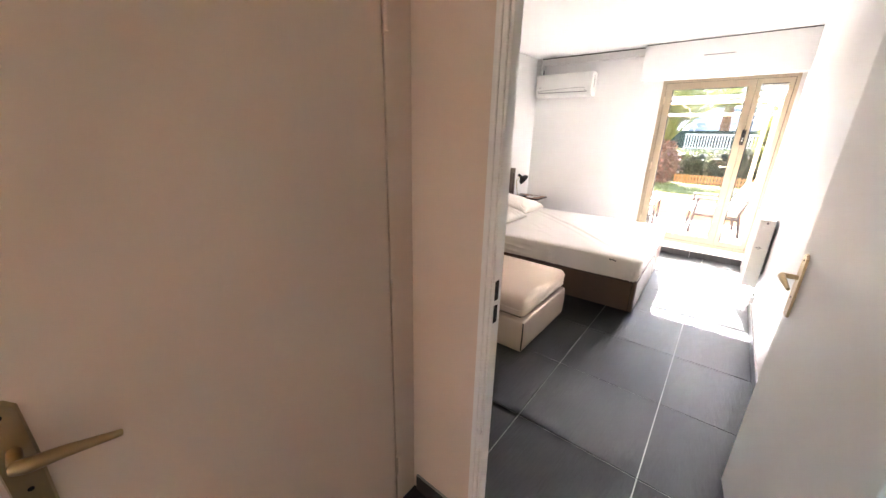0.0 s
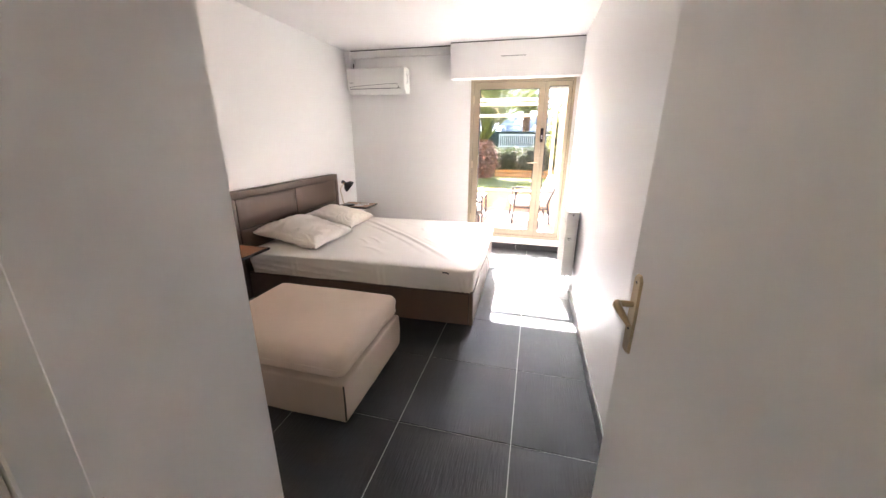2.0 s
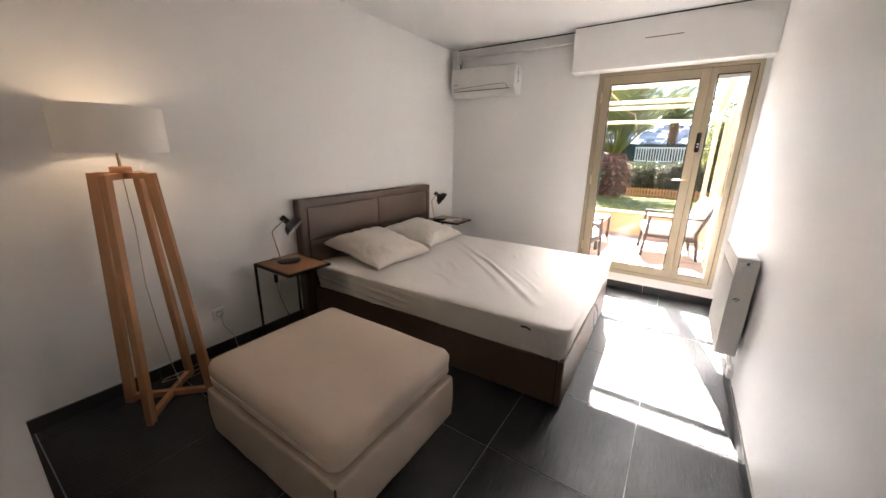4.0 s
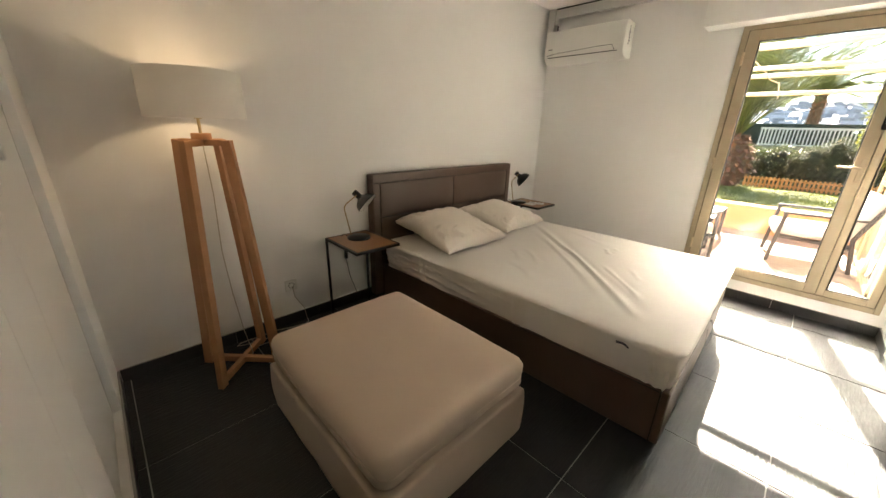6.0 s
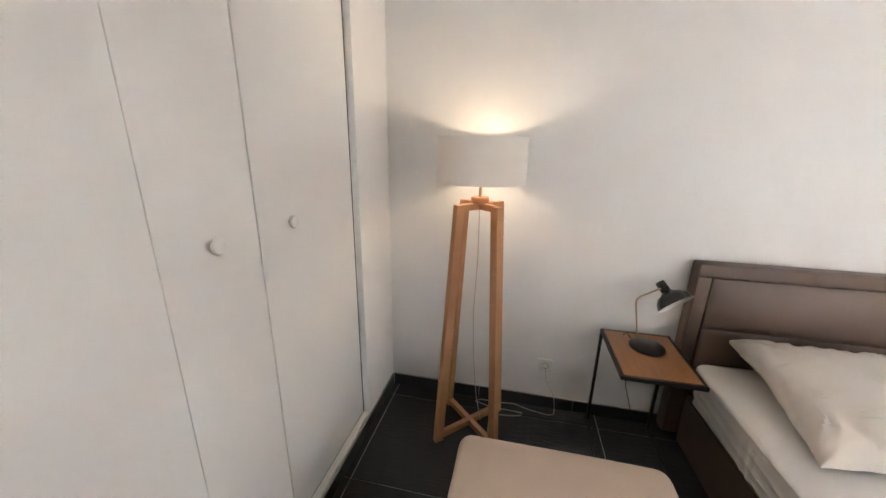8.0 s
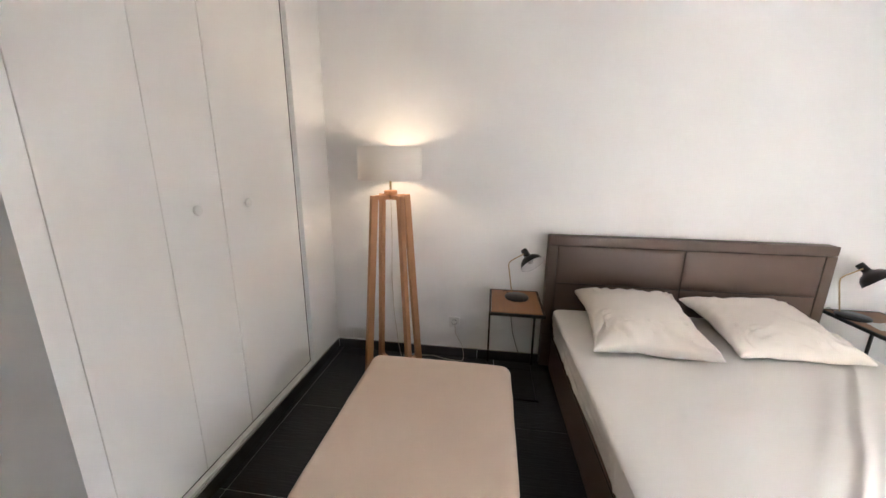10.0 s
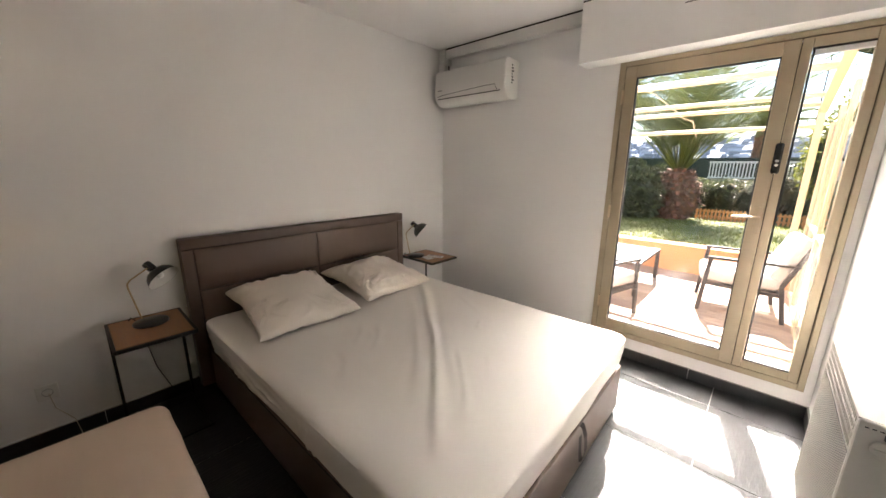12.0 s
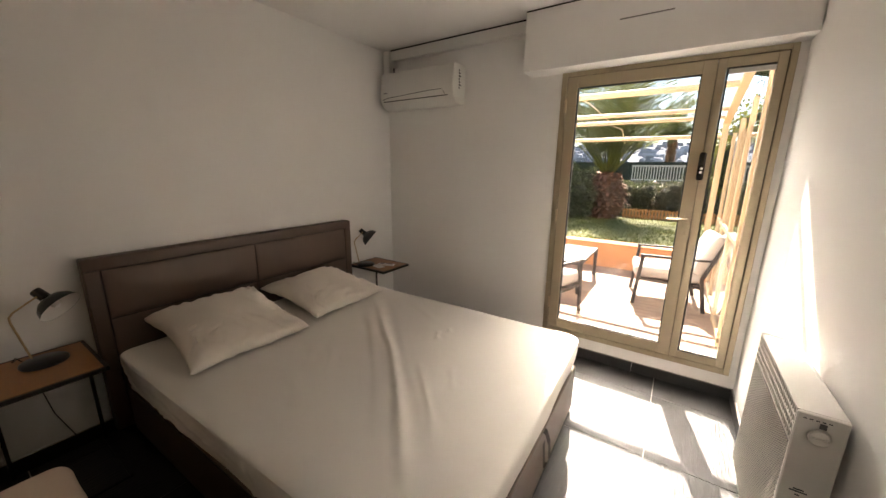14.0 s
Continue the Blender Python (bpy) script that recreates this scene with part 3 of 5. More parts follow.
CREASES = [
    ([(-0.60, 5.10), (-0.29, 4.98), (0.13, 4.632), (0.33, 4.475), (0.61, 4.205), (0.85, 3.955), (0.94, 3.86)], 0.012, 0.017),
    ([(-0.45, 4.98), (-0.12, 4.74), (0.04, 4.615), (0.215, 4.455), (0.445, 4.245), (0.60, 4.09), (0.74, 3.94)], 0.0055, 0.020),
    ([(0.52, 4.47), (0.612, 4.375), (0.80, 4.185), (0.88, 4.08)], 0.0035, 0.011),
    ([(0.40, 4.82), (0.432, 4.765), (0.46, 4.71)], 0.005, 0.009),
    ([(0.44, 4.88), (0.475, 4.83)], 0.003, 0.008),
    ([(-0.02, 4.36), (0.12, 4.25), (0.24, 4.12)], 0.0035, 0.014),
    ([(-0.10, 4.30), (0.02, 4.20), (0.12, 4.09)], 0.003, 0.016),
    ([(0.05, 4.05), (0.22, 3.98), (0.38, 3.86)], 0.003, 0.022),
    ([(-0.05, 5.10), (0.18, 4.98), (0.38, 4.88)], 0.002, 0.02),
    ([(0.66, 4.56), (0.74, 4.44), (0.79, 4.36)], 0.002, 0.012),
]
CREASE_BITS = []
for pts, hgt, wid in CREASES:
    pts = [BED_TURN.inverted() @ Vector((x, y, 0)) for x, y in pts]
    ends = [pts[0] * 2 - pts[1]] + pts + [pts[-1] * 2 - pts[-2]]
    fine = []
    for p0, p1, p2, p3 in zip(ends, ends[1:], ends[2:], ends[3:]):
        for k in range(5):
            u = k / 5
            fine.append(0.5 * (2 * p1 + (p2 - p0) * u + (2 * p0 - 5 * p1 + 4 * p2 - p3) * u * u + (3 * p1 - p0 - 3 * p2 + p3) * u ** 3))
    fine.append(pts[-1])
    CREASE_BITS.append((fine, hgt, wid))


def crease_height(p):
    z = 0.0
    for fine, hgt, wid in CREASE_BITS:
        best, at, side = 9.0, 0.0, 1.0
        n = len(fine) - 1
        if min(abs(p.x - q.x) + abs(p.y - q.y) for q in fine[::3] + fine[-1:]) > 0.25:
            continue
        for i in range(n):
            a, b = fine[i], fine[i + 1]
            dx, dy = b.x - a.x, b.y - a.y
            t = max(0.0, min(1.0, ((p.x - a.x) * dx + (p.y - a.y) * dy) / (dx * dx + dy * dy)))
            ex, ey = p.x - a.x - dx * t, p.y - a.y - dy * t
            d = math.hypot(ex, ey)
            if d < best:
                best, at, side = d, (i + t) / n, math.copysign(1.0, dx * ey - dy * ex)
        w = wid * (1.5 if side > 0 else 0.8) * (1 + 0.25 * math.sin(at * 9))
        z += hgt * min(1.0, 3.2 * min(at + 0.02, 1.02 - at)) * (math.exp(-(best / w) ** 2) - 0.25 * math.exp(-((best - 2.2 * w) / w) ** 2))
    return z


def sheet_shape(p, s):
    q = p.copy()
    if s.z > 0.3 or p.z > 0.485:
        q.z += 0.006 * (noise.noise(Vector((p.x * 1.6, p.y * 1.6, 3))))
        q.z -= 0.010 * max(0, 1 - ((p.x - 0.15) ** 2 / 1.2 + (p.y - 4.44) ** 2 / 0.6)) * 0.5
        q.z += crease_height(p)
        q.z += 0.0012 * noise.noise(Vector((p.x * 9, p.y * 5, 8)))
    else:
        drop = max(0, (0.48 - p.z)) / 0.2
        q -= Vector((s.x, s.y, 0)) * 0.030 * drop ** 1.5
        along = p.x if abs(s.y) > abs(s.x) else p.y
        band = min(1.0, max(0, (0.475 - p.z)) / 0.05) * min(1.0, max(0, (p.z - 0.27)) / 0.03)
        ph = (p.z * 110 + along * 9.0 + 3.0 * noise.noise(Vector((along * 1.3, p.z * 3, 1))))
        mask = max(0.0, 0.35 + 1.3 * noise.noise(Vector((along * 1.6, p.z * 4, 9))))
        q += Vector((s.x, s.y, 0)) * 0.011 * (1 - abs(math.sin(ph * 0.5))) ** 2 * band * mask * (1 if abs(s.y) > abs(s.x) else 0.3)
        q += Vector((s.x, s.y, 0)) * 0.010 * noise.noise(Vector((along * 2.5, p.z * 6, 4)))
        if abs(s.y) > 0.4 and p.x > 0.98:
            q += Vector((s.x, s.y, 0)) * 0.005 * math.sin(p.x * 150 + p.z * 30) * min(1.0, (p.x - 0.98) / 0.08) * band
        for c in (0.36, -0.42):
            if abs(s.y) > 0.5:
                q += Vector((s.x, s.y, 0)) * 0.006 * (math.exp(-((p.x - c) / 0.012) ** 2) + math.exp(-((p.x - c - 0.05) / 0.010) ** 2)) * band
    return q


def mattress():
    e = thing("fitted_sheet_mattress", (0.15, 4.44, 0.3), "mattress in a creased white fitted sheet on the taupe bed", "mattress")
    bm = bmesh.new()
    soft_box(bm, -0.862, 3.632, 0.245, 1.158, 5.200, 0.505, 0.075, 0.010, sheet_shape, rz=0.016)
    bm.transform(BED_TURN)
    part("sheet", bm, SHEET, e, smooth=True)
    bm = bmesh.new()
    bmesh.ops.create_grid(bm, x_segments=6, y_segments=1, size=0.5)
    for v in bm.verts:
        u, w = v.co.x, v.co.y
        v.co = Vector((0.955 + u * 0.055, 3.645 + 0.006 * math.cos(u * 6), 0.478 + w * 0.010 - u * 0.006))
    bmesh.ops.solidify(bm, geom=list(bm.faces), thickness=0.0015)
    part("label_tag", bm, PRINT, e, "small dark woven label")
    return e


mattress()


def pillow(at, rx, ry, rz, a, b, t, label, seed):
    e = thing("pillow", at, label, "pillow", "pillows on the bed")
    n = 46
    rng = random.Random(seed)
    m = pose(*at, rx, ry, rz)
    bm = bmesh.new()
    grids = []
    for side in (1, -1):
        g = {}
        for i in range(n + 1):
            for j in range(n + 1):
                u, v = math.sin((2 * i / n - 1) * math.pi / 2), math.sin((2 * j / n - 1) * math.pi / 2)
                x = a * u * (1 - 0.13 * max(0, math.cos(v * math.pi / 2)) ** 0.9)
                y = b * v * (1 - 0.13 * max(0, math.cos(u * math.pi / 2)) ** 0.9)
                k = max(0.0, (1 - u * u) * (1 - v * v))
                h = t * k ** 0.36
                q = Vector((u * 2.2 + seed, v * 2.2, side))
                h *= 1 + 0.09 * noise.noise(q)
                edge = 1 - k
                h += 0.013 * edge * math.sin(9 * (math.atan2(v, u) * 2 + 1.5 * noise.noise(q))) * k ** 0.25
                h += 0.004 * (1 - abs(noise.noise(Vector((u * 2.0 + 3 * v, v * 1.2 - u, seed * 2.0)))) * 2) ** 3 * k ** 0.4
                z = side * h * (1.0 if side > 0 else 0.62)
                z += 0.022 * noise.noise(Vector((u * 1.3, v * 1.3, seed + 5)))
                if (i in (0, n) or j in (0, n)) and side < 0:
                    g[i, j] = grids[0][i, j]
                else:
                    g[i, j] = bm.verts.new(m @ Vector((x, y, z)))
        grids.append(g)
        for i in range(n):
            for j in range(n):
                q = (g[i, j], g[i + 1, j], g[i + 1, j + 1], g[i, j + 1])
                if len(set(q)) == 4:
                    bm.faces.new(q if side > 0 else q[::-1])
    part("cushion", bm, PILLOW, e, smooth=True)
    return e


pillow((-0.525, 4.06, 0.590), 1, 8, -3, 0.330, 0.300, 0.122, "plump white cotton pillow on the bed near the ottoman", 3)
pillow((-0.560, 4.745, 0.585), -1, 8, 3, 0.290, 0.310, 0.105, "plump white cotton pillow on the bed near the window wall", 5)


def ottoman():
    e = thing("ottoman", (0.24, 2.95, 0), "large beige upholstered ottoman with a loose padded cushion top", "ottoman")
    x0, x1, y0, y1 = -0.245, 0.690, 2.560, 3.330

    def worn(p, s):
        k = max(0.0, 1 - p.z / 0.26)
        cx, cy = (x0 + x1) / 2, (y0 + y1) / 2
        q = Vector((p.x + (0.035 * k * k if p.x < cx - 0.3 else 0), p.y, p.z))
        return q + Vector((s.x, s.y, 0)) * (0.006 * math.sin(math.pi * min(1, p.z / 0.26)) + 0.004 * noise.noise(p * 7))

    bm = bmesh.new()
    soft_box(bm, x0 - 0.004, y0 - 0.002, 0.015, x1 + 0.002, y1 + 0.004, 0.253, 0.014, 0.03, worn)
    body = part("body", bm, OTTO, e, smooth=True)
    # Added slab carries the cushion; its dark colour gives the gap its shade.
    bm = bmesh.new()
    box(bm, x0 + 0.045, y0 + 0.05, 0.2525, x1 - 0.05, y1 - 0.04, 0.2640)
    part("inner_base", bm, PIPING_AND_GAP, body, "dark slab standing for the shade under the cushion")
    for x, y in ((x0 + 0.002, y0 + 0.003), (x1 - 0.002, y0 + 0.003), (x1 - 0.002, y1 - 0.002), (x0 + 0.002, y1 - 0.002)):
        bm = bmesh.new()
        tube(bm, [(x, y, 0.03), (x + (0.006 if x > 0 else -0.006), y + (0.006 if y > 3 else -0.006), 0.13), (x, y, 0.245)], 0.005, 6)
        part("corner_seam", bm, PIPING_AND_GAP, body, "dark corner seam")

    def top(p, s):
        q = p.copy()
        if s.z > 0.2:
            q.z += 0.016 * max(0, 1 - (2 * (p.x - 0.2225) / 0.94) ** 4) * max(0, 1 - (2 * (p.y - 2.945) / 0.77) ** 4)
            q.z += 0.003 * noise.noise(Vector((p.x * 5, p.y * 5, 0)))
        else:
            q += Vector((s.x, s.y, 0)) * (0.004 * noise.noise(Vector((p.x * 6, p.y * 6, p.z * 20))) - 0.010 * math.exp(-((p.z - 0.318) / 0.006) ** 2) + 0.004 * math.cos((p.z - 0.34) * 22))
        return q

    bm = bmesh.new()
    soft_box(bm, x0 + 0.004, y0 + 0.010, 0.263, x1 - 0.008, y1 + 0.004, 0.412, 0.05, 0.02, top, rz=0.036)
    c = part("cushion", bm, OTTO_TOP, e, "beige padded cushion top", smooth=True)
    bm = bmesh.new()
    r = 0.05
    pts = []
    for cx, cy, a0 in ((x1 - r - 0.008, y0 + r + 0.010, -90), (x1 - r - 0.008, y1 - r + 0.004, 0), (x0 + r + 0.004, y1 - r + 0.004, 90), (x0 + r + 0.004, y0 + r + 0.010, 180)):
        for k in range(7):
            a = radians(a0 + 15 * k)
            pts.append((cx + (r - 0.001) * math.cos(a), cy + (r + 0.000) * math.sin(a), 0.324))
    pts.append(pts[0])
    tube(bm, pts, 0.0035, 6, cap=False)
    part("piping", bm, OTTO_TOP, c, smooth=True)
    return e


ottoman()


def side_table(y0, label):
    e = thing("bedside_table", (-0.7, y0 + 0.17, 0), label, "side table", "tables beside the bed")
    x0, x1, y1, z = -0.915, -0.495, y0 + 0.335, 0.592
    bm = bmesh.new()
    s = 0.014
    for x in (x0, x1 - s):
        box(bm, x, y0 + s, z - 0.02, x + s, y1 - s, z - 0.001, 0.001)
    for y in (y0, y1 - s):
        box(bm, x0, y, z - 0.02, x1, y + s, z - 0.001, 0.001)
    part("rim", bm, BLACK, e)
    bm = bmesh.new()
    box(bm, x0 + s + 0.001, y0 + s + 0.001, z - 0.018, x1 - s - 0.001, y1 - s - 0.001, z, 0.0015)
    part("top", bm, ACACIA, e, "brown wooden top")
    for x in (x0,):
        for y in (y0, y1 - s):
            bm = bmesh.new()
            box(bm, x, y, 0.014, x + s, y + s, z - 0.0205, 0.001)
            part("leg", bm, BLACK, e)
    bm = bmesh.new()
    for y in (y0, y1 - s):
        box(bm, x0, y, 0, x1, y + s, 0.0135, 0.001)
    box(bm, x1 - s, y0 + s, 0, x1, y1 - s, 0.0135, 0.001)
    part("foot_rail", bm, BLACK, e)
    return e


side_table(3.208, "brown wooden side table on a black steel frame near the ottoman")
side_table(5.300, "brown wooden side table on black steel, holding a remote control")


def desk_lamp(x, y, z, label):
    e = thing("desk_lamp", (x, y, z), label, "table lamp", "black lamps beside the bed")
    bm = bmesh.new()
    lathe(bm, [(0.0, 0.0), (0.078, 0.0), (0.080, 0.004), (0.078, 0.011), (0.070, 0.016), (0.0, 0.018)], 40, Matrix.Translation((x, y, z)))
    part("base", bm, LAMPBLACK, e, smooth=True)
    bm = bmesh.new()
    tube(bm, [(x - 0.050, y - 0.030, z + 0.012), (x - 0.060, y - 0.046, z + 0.11), (x - 0.068, y - 0.060, z + 0.195), (x - 0.069, y - 0.060, z + 0.218), (x - 0.067, y - 0.045, z + 0.238), (x - 0.062, y - 0.010, z + 0.262), (x - 0.058, y + 0.032, z + 0.290)], 0.004, 10)
    part("stem", bm, BRASS, e, "curved brass stem", smooth=True)
    m = pose(x - 0.048, y + 0.068, z + 0.262) @ look((0, 0, 0), (0.60, 0.45, -0.62)).to_3x3().to_4x4()
    bm = bmesh.new()
    outer = [(0.0, 0.075), (0.020, 0.073), (0.0215, 0.068), (0.0215, 0.022), (0.030, 0.012), (0.052, 0.002), (0.070, -0.018), (0.080, -0.046), (0.0825, -0.050)]
    lathe(bm, outer, 40, m)
    shade = part("shade", bm, LAMPBLACK, e, "black lacquered metal shade", smooth=True)
    bm = bmesh.new()
    lathe(bm, [(0.0815, -0.0495), (0.078, -0.045), (0.068, -0.019), (0.050, -0.001), (0.020, 0.008), (0.0, 0.010)], 40, m)
    part("lining", bm, WHITEIN, shade, "white inside of the shade", smooth=True)
    bm = bmesh.new()
    lathe(bm, [(0.0, -0.040), (0.012, -0.037), (0.018, -0.024), (0.014, -0.008), (0.010, 0.006)], 20, m)
    part("bulb", bm, WHITEIN, shade, "unlit frosted bulb", smooth=True)
    bm = bmesh.new()
    tube(bm, [(x - 0.055, y - 0.058, z + 0.012), (x - 0.072, y - 0.075, z + 0.03), (x - 0.085, y - 0.085, z + 0.010), (-0.93, y - 0.06, z - 0.01), (-0.925, y - 0.04, z - 0.12), (-0.93, y - 0.02, z - 0.14)], 0.0022, 6)
    box(bm, -0.942, y - 0.03, z - 0.20, -0.920, y - 0.008, z - 0.135, 0.004)
    tube(bm, [(-0.93, y - 0.02, z - 0.20), (-0.928, y + 0.0, z - 0.34), (-0.925, y + 0.05, z - 0.50), (-0.93, y + 0.09, z - 0.57)], 0.0022, 6)
    part("cord", bm, BLACK, e, "black cord with an inline switch")
    return e


desk_lamp(-0.764, 3.388, 0.5925, "black table lamp with brass stem on the table near the ottoman")
desk_lamp(-0.787, 5.376, 0.5925, "black table lamp with brass stem on the table beside a remote")


def remote_and_notes():
    e = thing("remote_control", (-0.62, 5.47, 0.593), "white and grey remote control on the wooden bedside table", "remote control")
    m = pose(-0.625, 5.475, 0.5928, 0, 0, 20)
    bm = bmesh.new()
    box(bm, -0.075, -0.024, 0, 0.075, 0.024, 0.014, 0.005, 2)
    bm.transform(m)
    body = part("case", bm, PLASTIC, e)
    bm = bmesh.new()
    box(bm, -0.060, -0.018, 0.0142, -0.015, 0.018, 0.0150)
    for i in range(4):
        for j in range(3):
            box(bm, 0.0 + i * 0.016, -0.016 + j * 0.012, 0.0142, 0.010 + i * 0.016, -0.008 + j * 0.012, 0.0155)
    bm.transform(m)
    part("buttons", bm, SOCKET, body)
    e = thing("leaflet", (-0.66, 5.40, 0.593), "small printed leaflet on the wooden bedside table", "leaflet")
    bm = bmesh.new()
    m = pose(-0.66, 5.405, 0.5925, 0, 0, -12)
    box(bm, -0.06, -0.035, 0, 0.06, 0.035, 0.0015)
    bm.transform(m)
    part("paper", bm, PAPER, e)


remote_and_notes()


def floor_lamp():
    cx, cy = -0.71, 2.548
    e = thing("floor_lamp", (cx, cy, 0), "lit floor lamp with four oak legs and a white shade", "floor lamp")
    s0, s1, zt = 0.146, 0.082, 1.262
    for i, (sx, sy) in enumerate(((1, -1), (1, 1), (-1, 1), (-1, -1))):
        bm = bmesh.new()
        beam(bm, (cx + sx * s0, cy + sy * s0, 0.0), (cx + sx * s1, cy + sy * s1, zt), 0.030, 0.046, up=(sx, sy, 0), bevel=0.002)
        part("leg", bm, OAK, e)
    for z, s, w in ((0.032, s0 - 0.008, 0.034), (zt - 0.012, s1 - 0.006, 0.030)):
        for k in (1, -1):
            bm = bmesh.new()
            beam(bm, (cx - s, cy - k * s, z + 0.001 * k), (cx + s, cy + k * s, z + 0.001 * k), 0.028, w, bevel=0.0015)
            part("cross_bar", bm, OAK, e)
    bm = bmesh.new()
    lathe(bm, [(0.0, 1.262), (0.040, 1.262), (0.042, 1.266), (0.042, 1.288), (0.039, 1.292), (0.0, 1.292)], 30, Matrix.Translation((cx, cy, 0)))
    part("block", bm, OAK, e, "turned oak block", smooth=True)
    bm = bmesh.new()
    tube(bm, [(cx, cy, 1.29), (cx, cy, 1.40)], 0.007, 12)
    tube(bm, [(cx, cy, 1.355), (cx, cy, 1.415)], 0.016, 16)
    for a in (0, 120, 240):
        tube(bm, [(cx, cy, 1.375), (cx + 0.10 * math.cos(radians(a)), cy + 0.10 * math.sin(radians(a)), 1.372), (cx + 0.197 * math.cos(radians(a)), cy + 0.197 * math.sin(radians(a)), 1.362)], 0.0018, 6)
    part("stem", bm, BRASS, e, smooth=True)
    bm = bmesh.new()
    lathe(bm, [(0.2015, 1.358), (0.1985, 1.556), (0.1970, 1.556), (0.2000, 1.358), (0.2015, 1.358)], 64, Matrix.Translation((cx, cy, 0)))
    part("shade", bm, SHADE, e, "white linen drum shade", smooth=True)
    bm = bmesh.new()
    pts = [(cx, cy, 1.26), (cx + 0.004, cy + 0.004, 1.0), (cx - 0.002, cy - 0.006, 0.7), (cx + 0.002, cy + 0.006, 0.45), (cx - 0.01, cy + 0.03, 0.2), (cx - 0.03, cy + 0.06, 0.02)]
    pts += [(-0.78, 2.56, 0.006), (-0.816, 2.60, 0.005), (-0.822, 2.70, 0.005), (-0.828, 2.785, 0.005), (-0.845, 2.835, 0.005), (-0.868, 2.842, 0.005), (-0.872, 2.75, 0.005), (-0.876, 2.649, 0.005), (-0.905, 2.56, 0.005), (-0.928, 2.59, 0.005),
            (-0.925, 2.70, 0.005), (-0.936, 2.791, 0.005), (-0.905, 2.88, 0.005), (-0.884, 2.988, 0.005), (-0.90, 3.025, 0.005), (-0.94, 3.032, 0.010), (-0.943, 3.02, 0.10), (-0.943, 2.965, 0.20), (-0.945, 2.956, 0.285)]
    tube(bm, pts, 0.0022, 6)
    part("cord", bm, CABLE, e, "thin beige cord lying on the floor", smooth=True)
    return e


floor_lamp()


def outlet():
    e = thing("wall_socket", (XL, 2.952, 0.29), "white round-well wall socket low on the white wall", "socket")
    bm = bmesh.new()
    box(bm, XL + 0.0005, 2.912, 0.252, XL + 0.010, 2.992, 0.332, 0.004, 2)
    part("plate", bm, PLASTIC, e)
    bm = bmesh.new()
    lathe(bm, [(0.020, 0.0), (0.020, 0.003), (0.0185, 0.003), (0.0180, -0.001), (0.0, -0.001)], 28, Matrix.Translation((XL + 0.010, 2.952, 0.292)) @ pose(0, 0, 0, 0, 90))
    part("well", bm, SOCKET, e, smooth=True)
    return e


outlet()


def air_conditioner():
    e = thing("air_conditioner", (-0.47, YW, 2.1), "white split air conditioner mounted high on the window wall", "air conditioner")
    x0, x1 = -0.880, -0.098
    prof = [(0.0, 1.985), (0.0, 2.275), (-0.150, 2.282), (-0.178, 2.276), (-0.192, 2.254), (-0.205, 2.07), (-0.198, 2.035), (-0.150, 1.985), (-0.10, 1.975)]
    bm = bmesh.new()
    a = [bm.verts.new((x0, YW - 0.002 + y, z)) for y, z in prof]
    b = [bm.verts.new((x1, YW - 0.002 + y, z)) for y, z in prof]
    for i in range(len(prof)):
        j = (i + 1) % len(prof)
        bm.faces.new((a[i], b[i], b[j], a[j]))
    bm.faces.new(a[::-1])
    bm.faces.new(b)
    bmesh.ops.bevel(bm, geom=[ed for ed in bm.edges], offset=0.006, segments=2, affect="EDGES")
    bmesh.ops.recalc_face_normals(bm, faces=bm.faces)
    body = part("body", bm, PLASTIC, e, smooth=True)
    bm = bmesh.new()
    beam(bm, (x0 + 0.04, YW - 0.200, 2.037), (x1 - 0.05, YW - 0.200, 2.037), 0.005, 0.006)
    tube(bm, [(x0 + 0.035, YW - 0.2050, 2.055), (x0 + 0.12, YW - 0.2062, 2.068), (x1 - 0.22, YW - 0.2055, 2.088), (x1 - 0.10, YW - 0.2050, 2.088), (x1 - 0.075, YW - 0.204, 2.045)], 0.0022, 6)
    part("louvre_gap", bm, DARK, body, "dark gap round the louvre")
    bm = bmesh.new()
    box(bm, x0 + 0.04, YW - 0.2045, 2.105, x0 + 0.09, YW - 0.2015, 2.112)
    part("badge", bm, SOCKET, body)
    bm = bmesh.new()
    for k in range(7):
        z = 2.225 - k * 0.022
        box(bm, x1 + 0.0004, YW - 0.115, z, x1 + 0.0012, YW - 0.098 + 0.008 * (k % 3), z + 0.012)
    part("side_label", bm, PRINT, body, "small printed label")
    t = thing("pipe_cover", (0, YW, 2.45), "white plastic pipe duct under the ceiling", "duct")
    bm = bmesh.new()
    box(bm, XL + 0.08, YW - 0.052, 2.418, 0.4745, YW - 0.0005, ZC - 0.0105, 0.003)
    part("duct", bm, PLASTIC, t)
    bm = bmesh.new()
    box(bm, XL + 0.002, YW - 0.070, 2.262, XL + 0.076, YW - 0.0005, ZC - 0.004, 0.004)
    box(bm, XL + 0.078, YW - 0.060, 2.36, XL + 0.115, YW - 0.0005, 2.416, 0.004)
    part("elbow", bm, PLASTIC, t)
    bm = bmesh.new()
    tube(bm, [(XL + 0.10, YW - 0.03, 2.36), (XL + 0.10, YW - 0.03, 2.27)], 0.008, 8)
    part("pipe", bm, SOCKET, t)
    return e


air_conditioner()


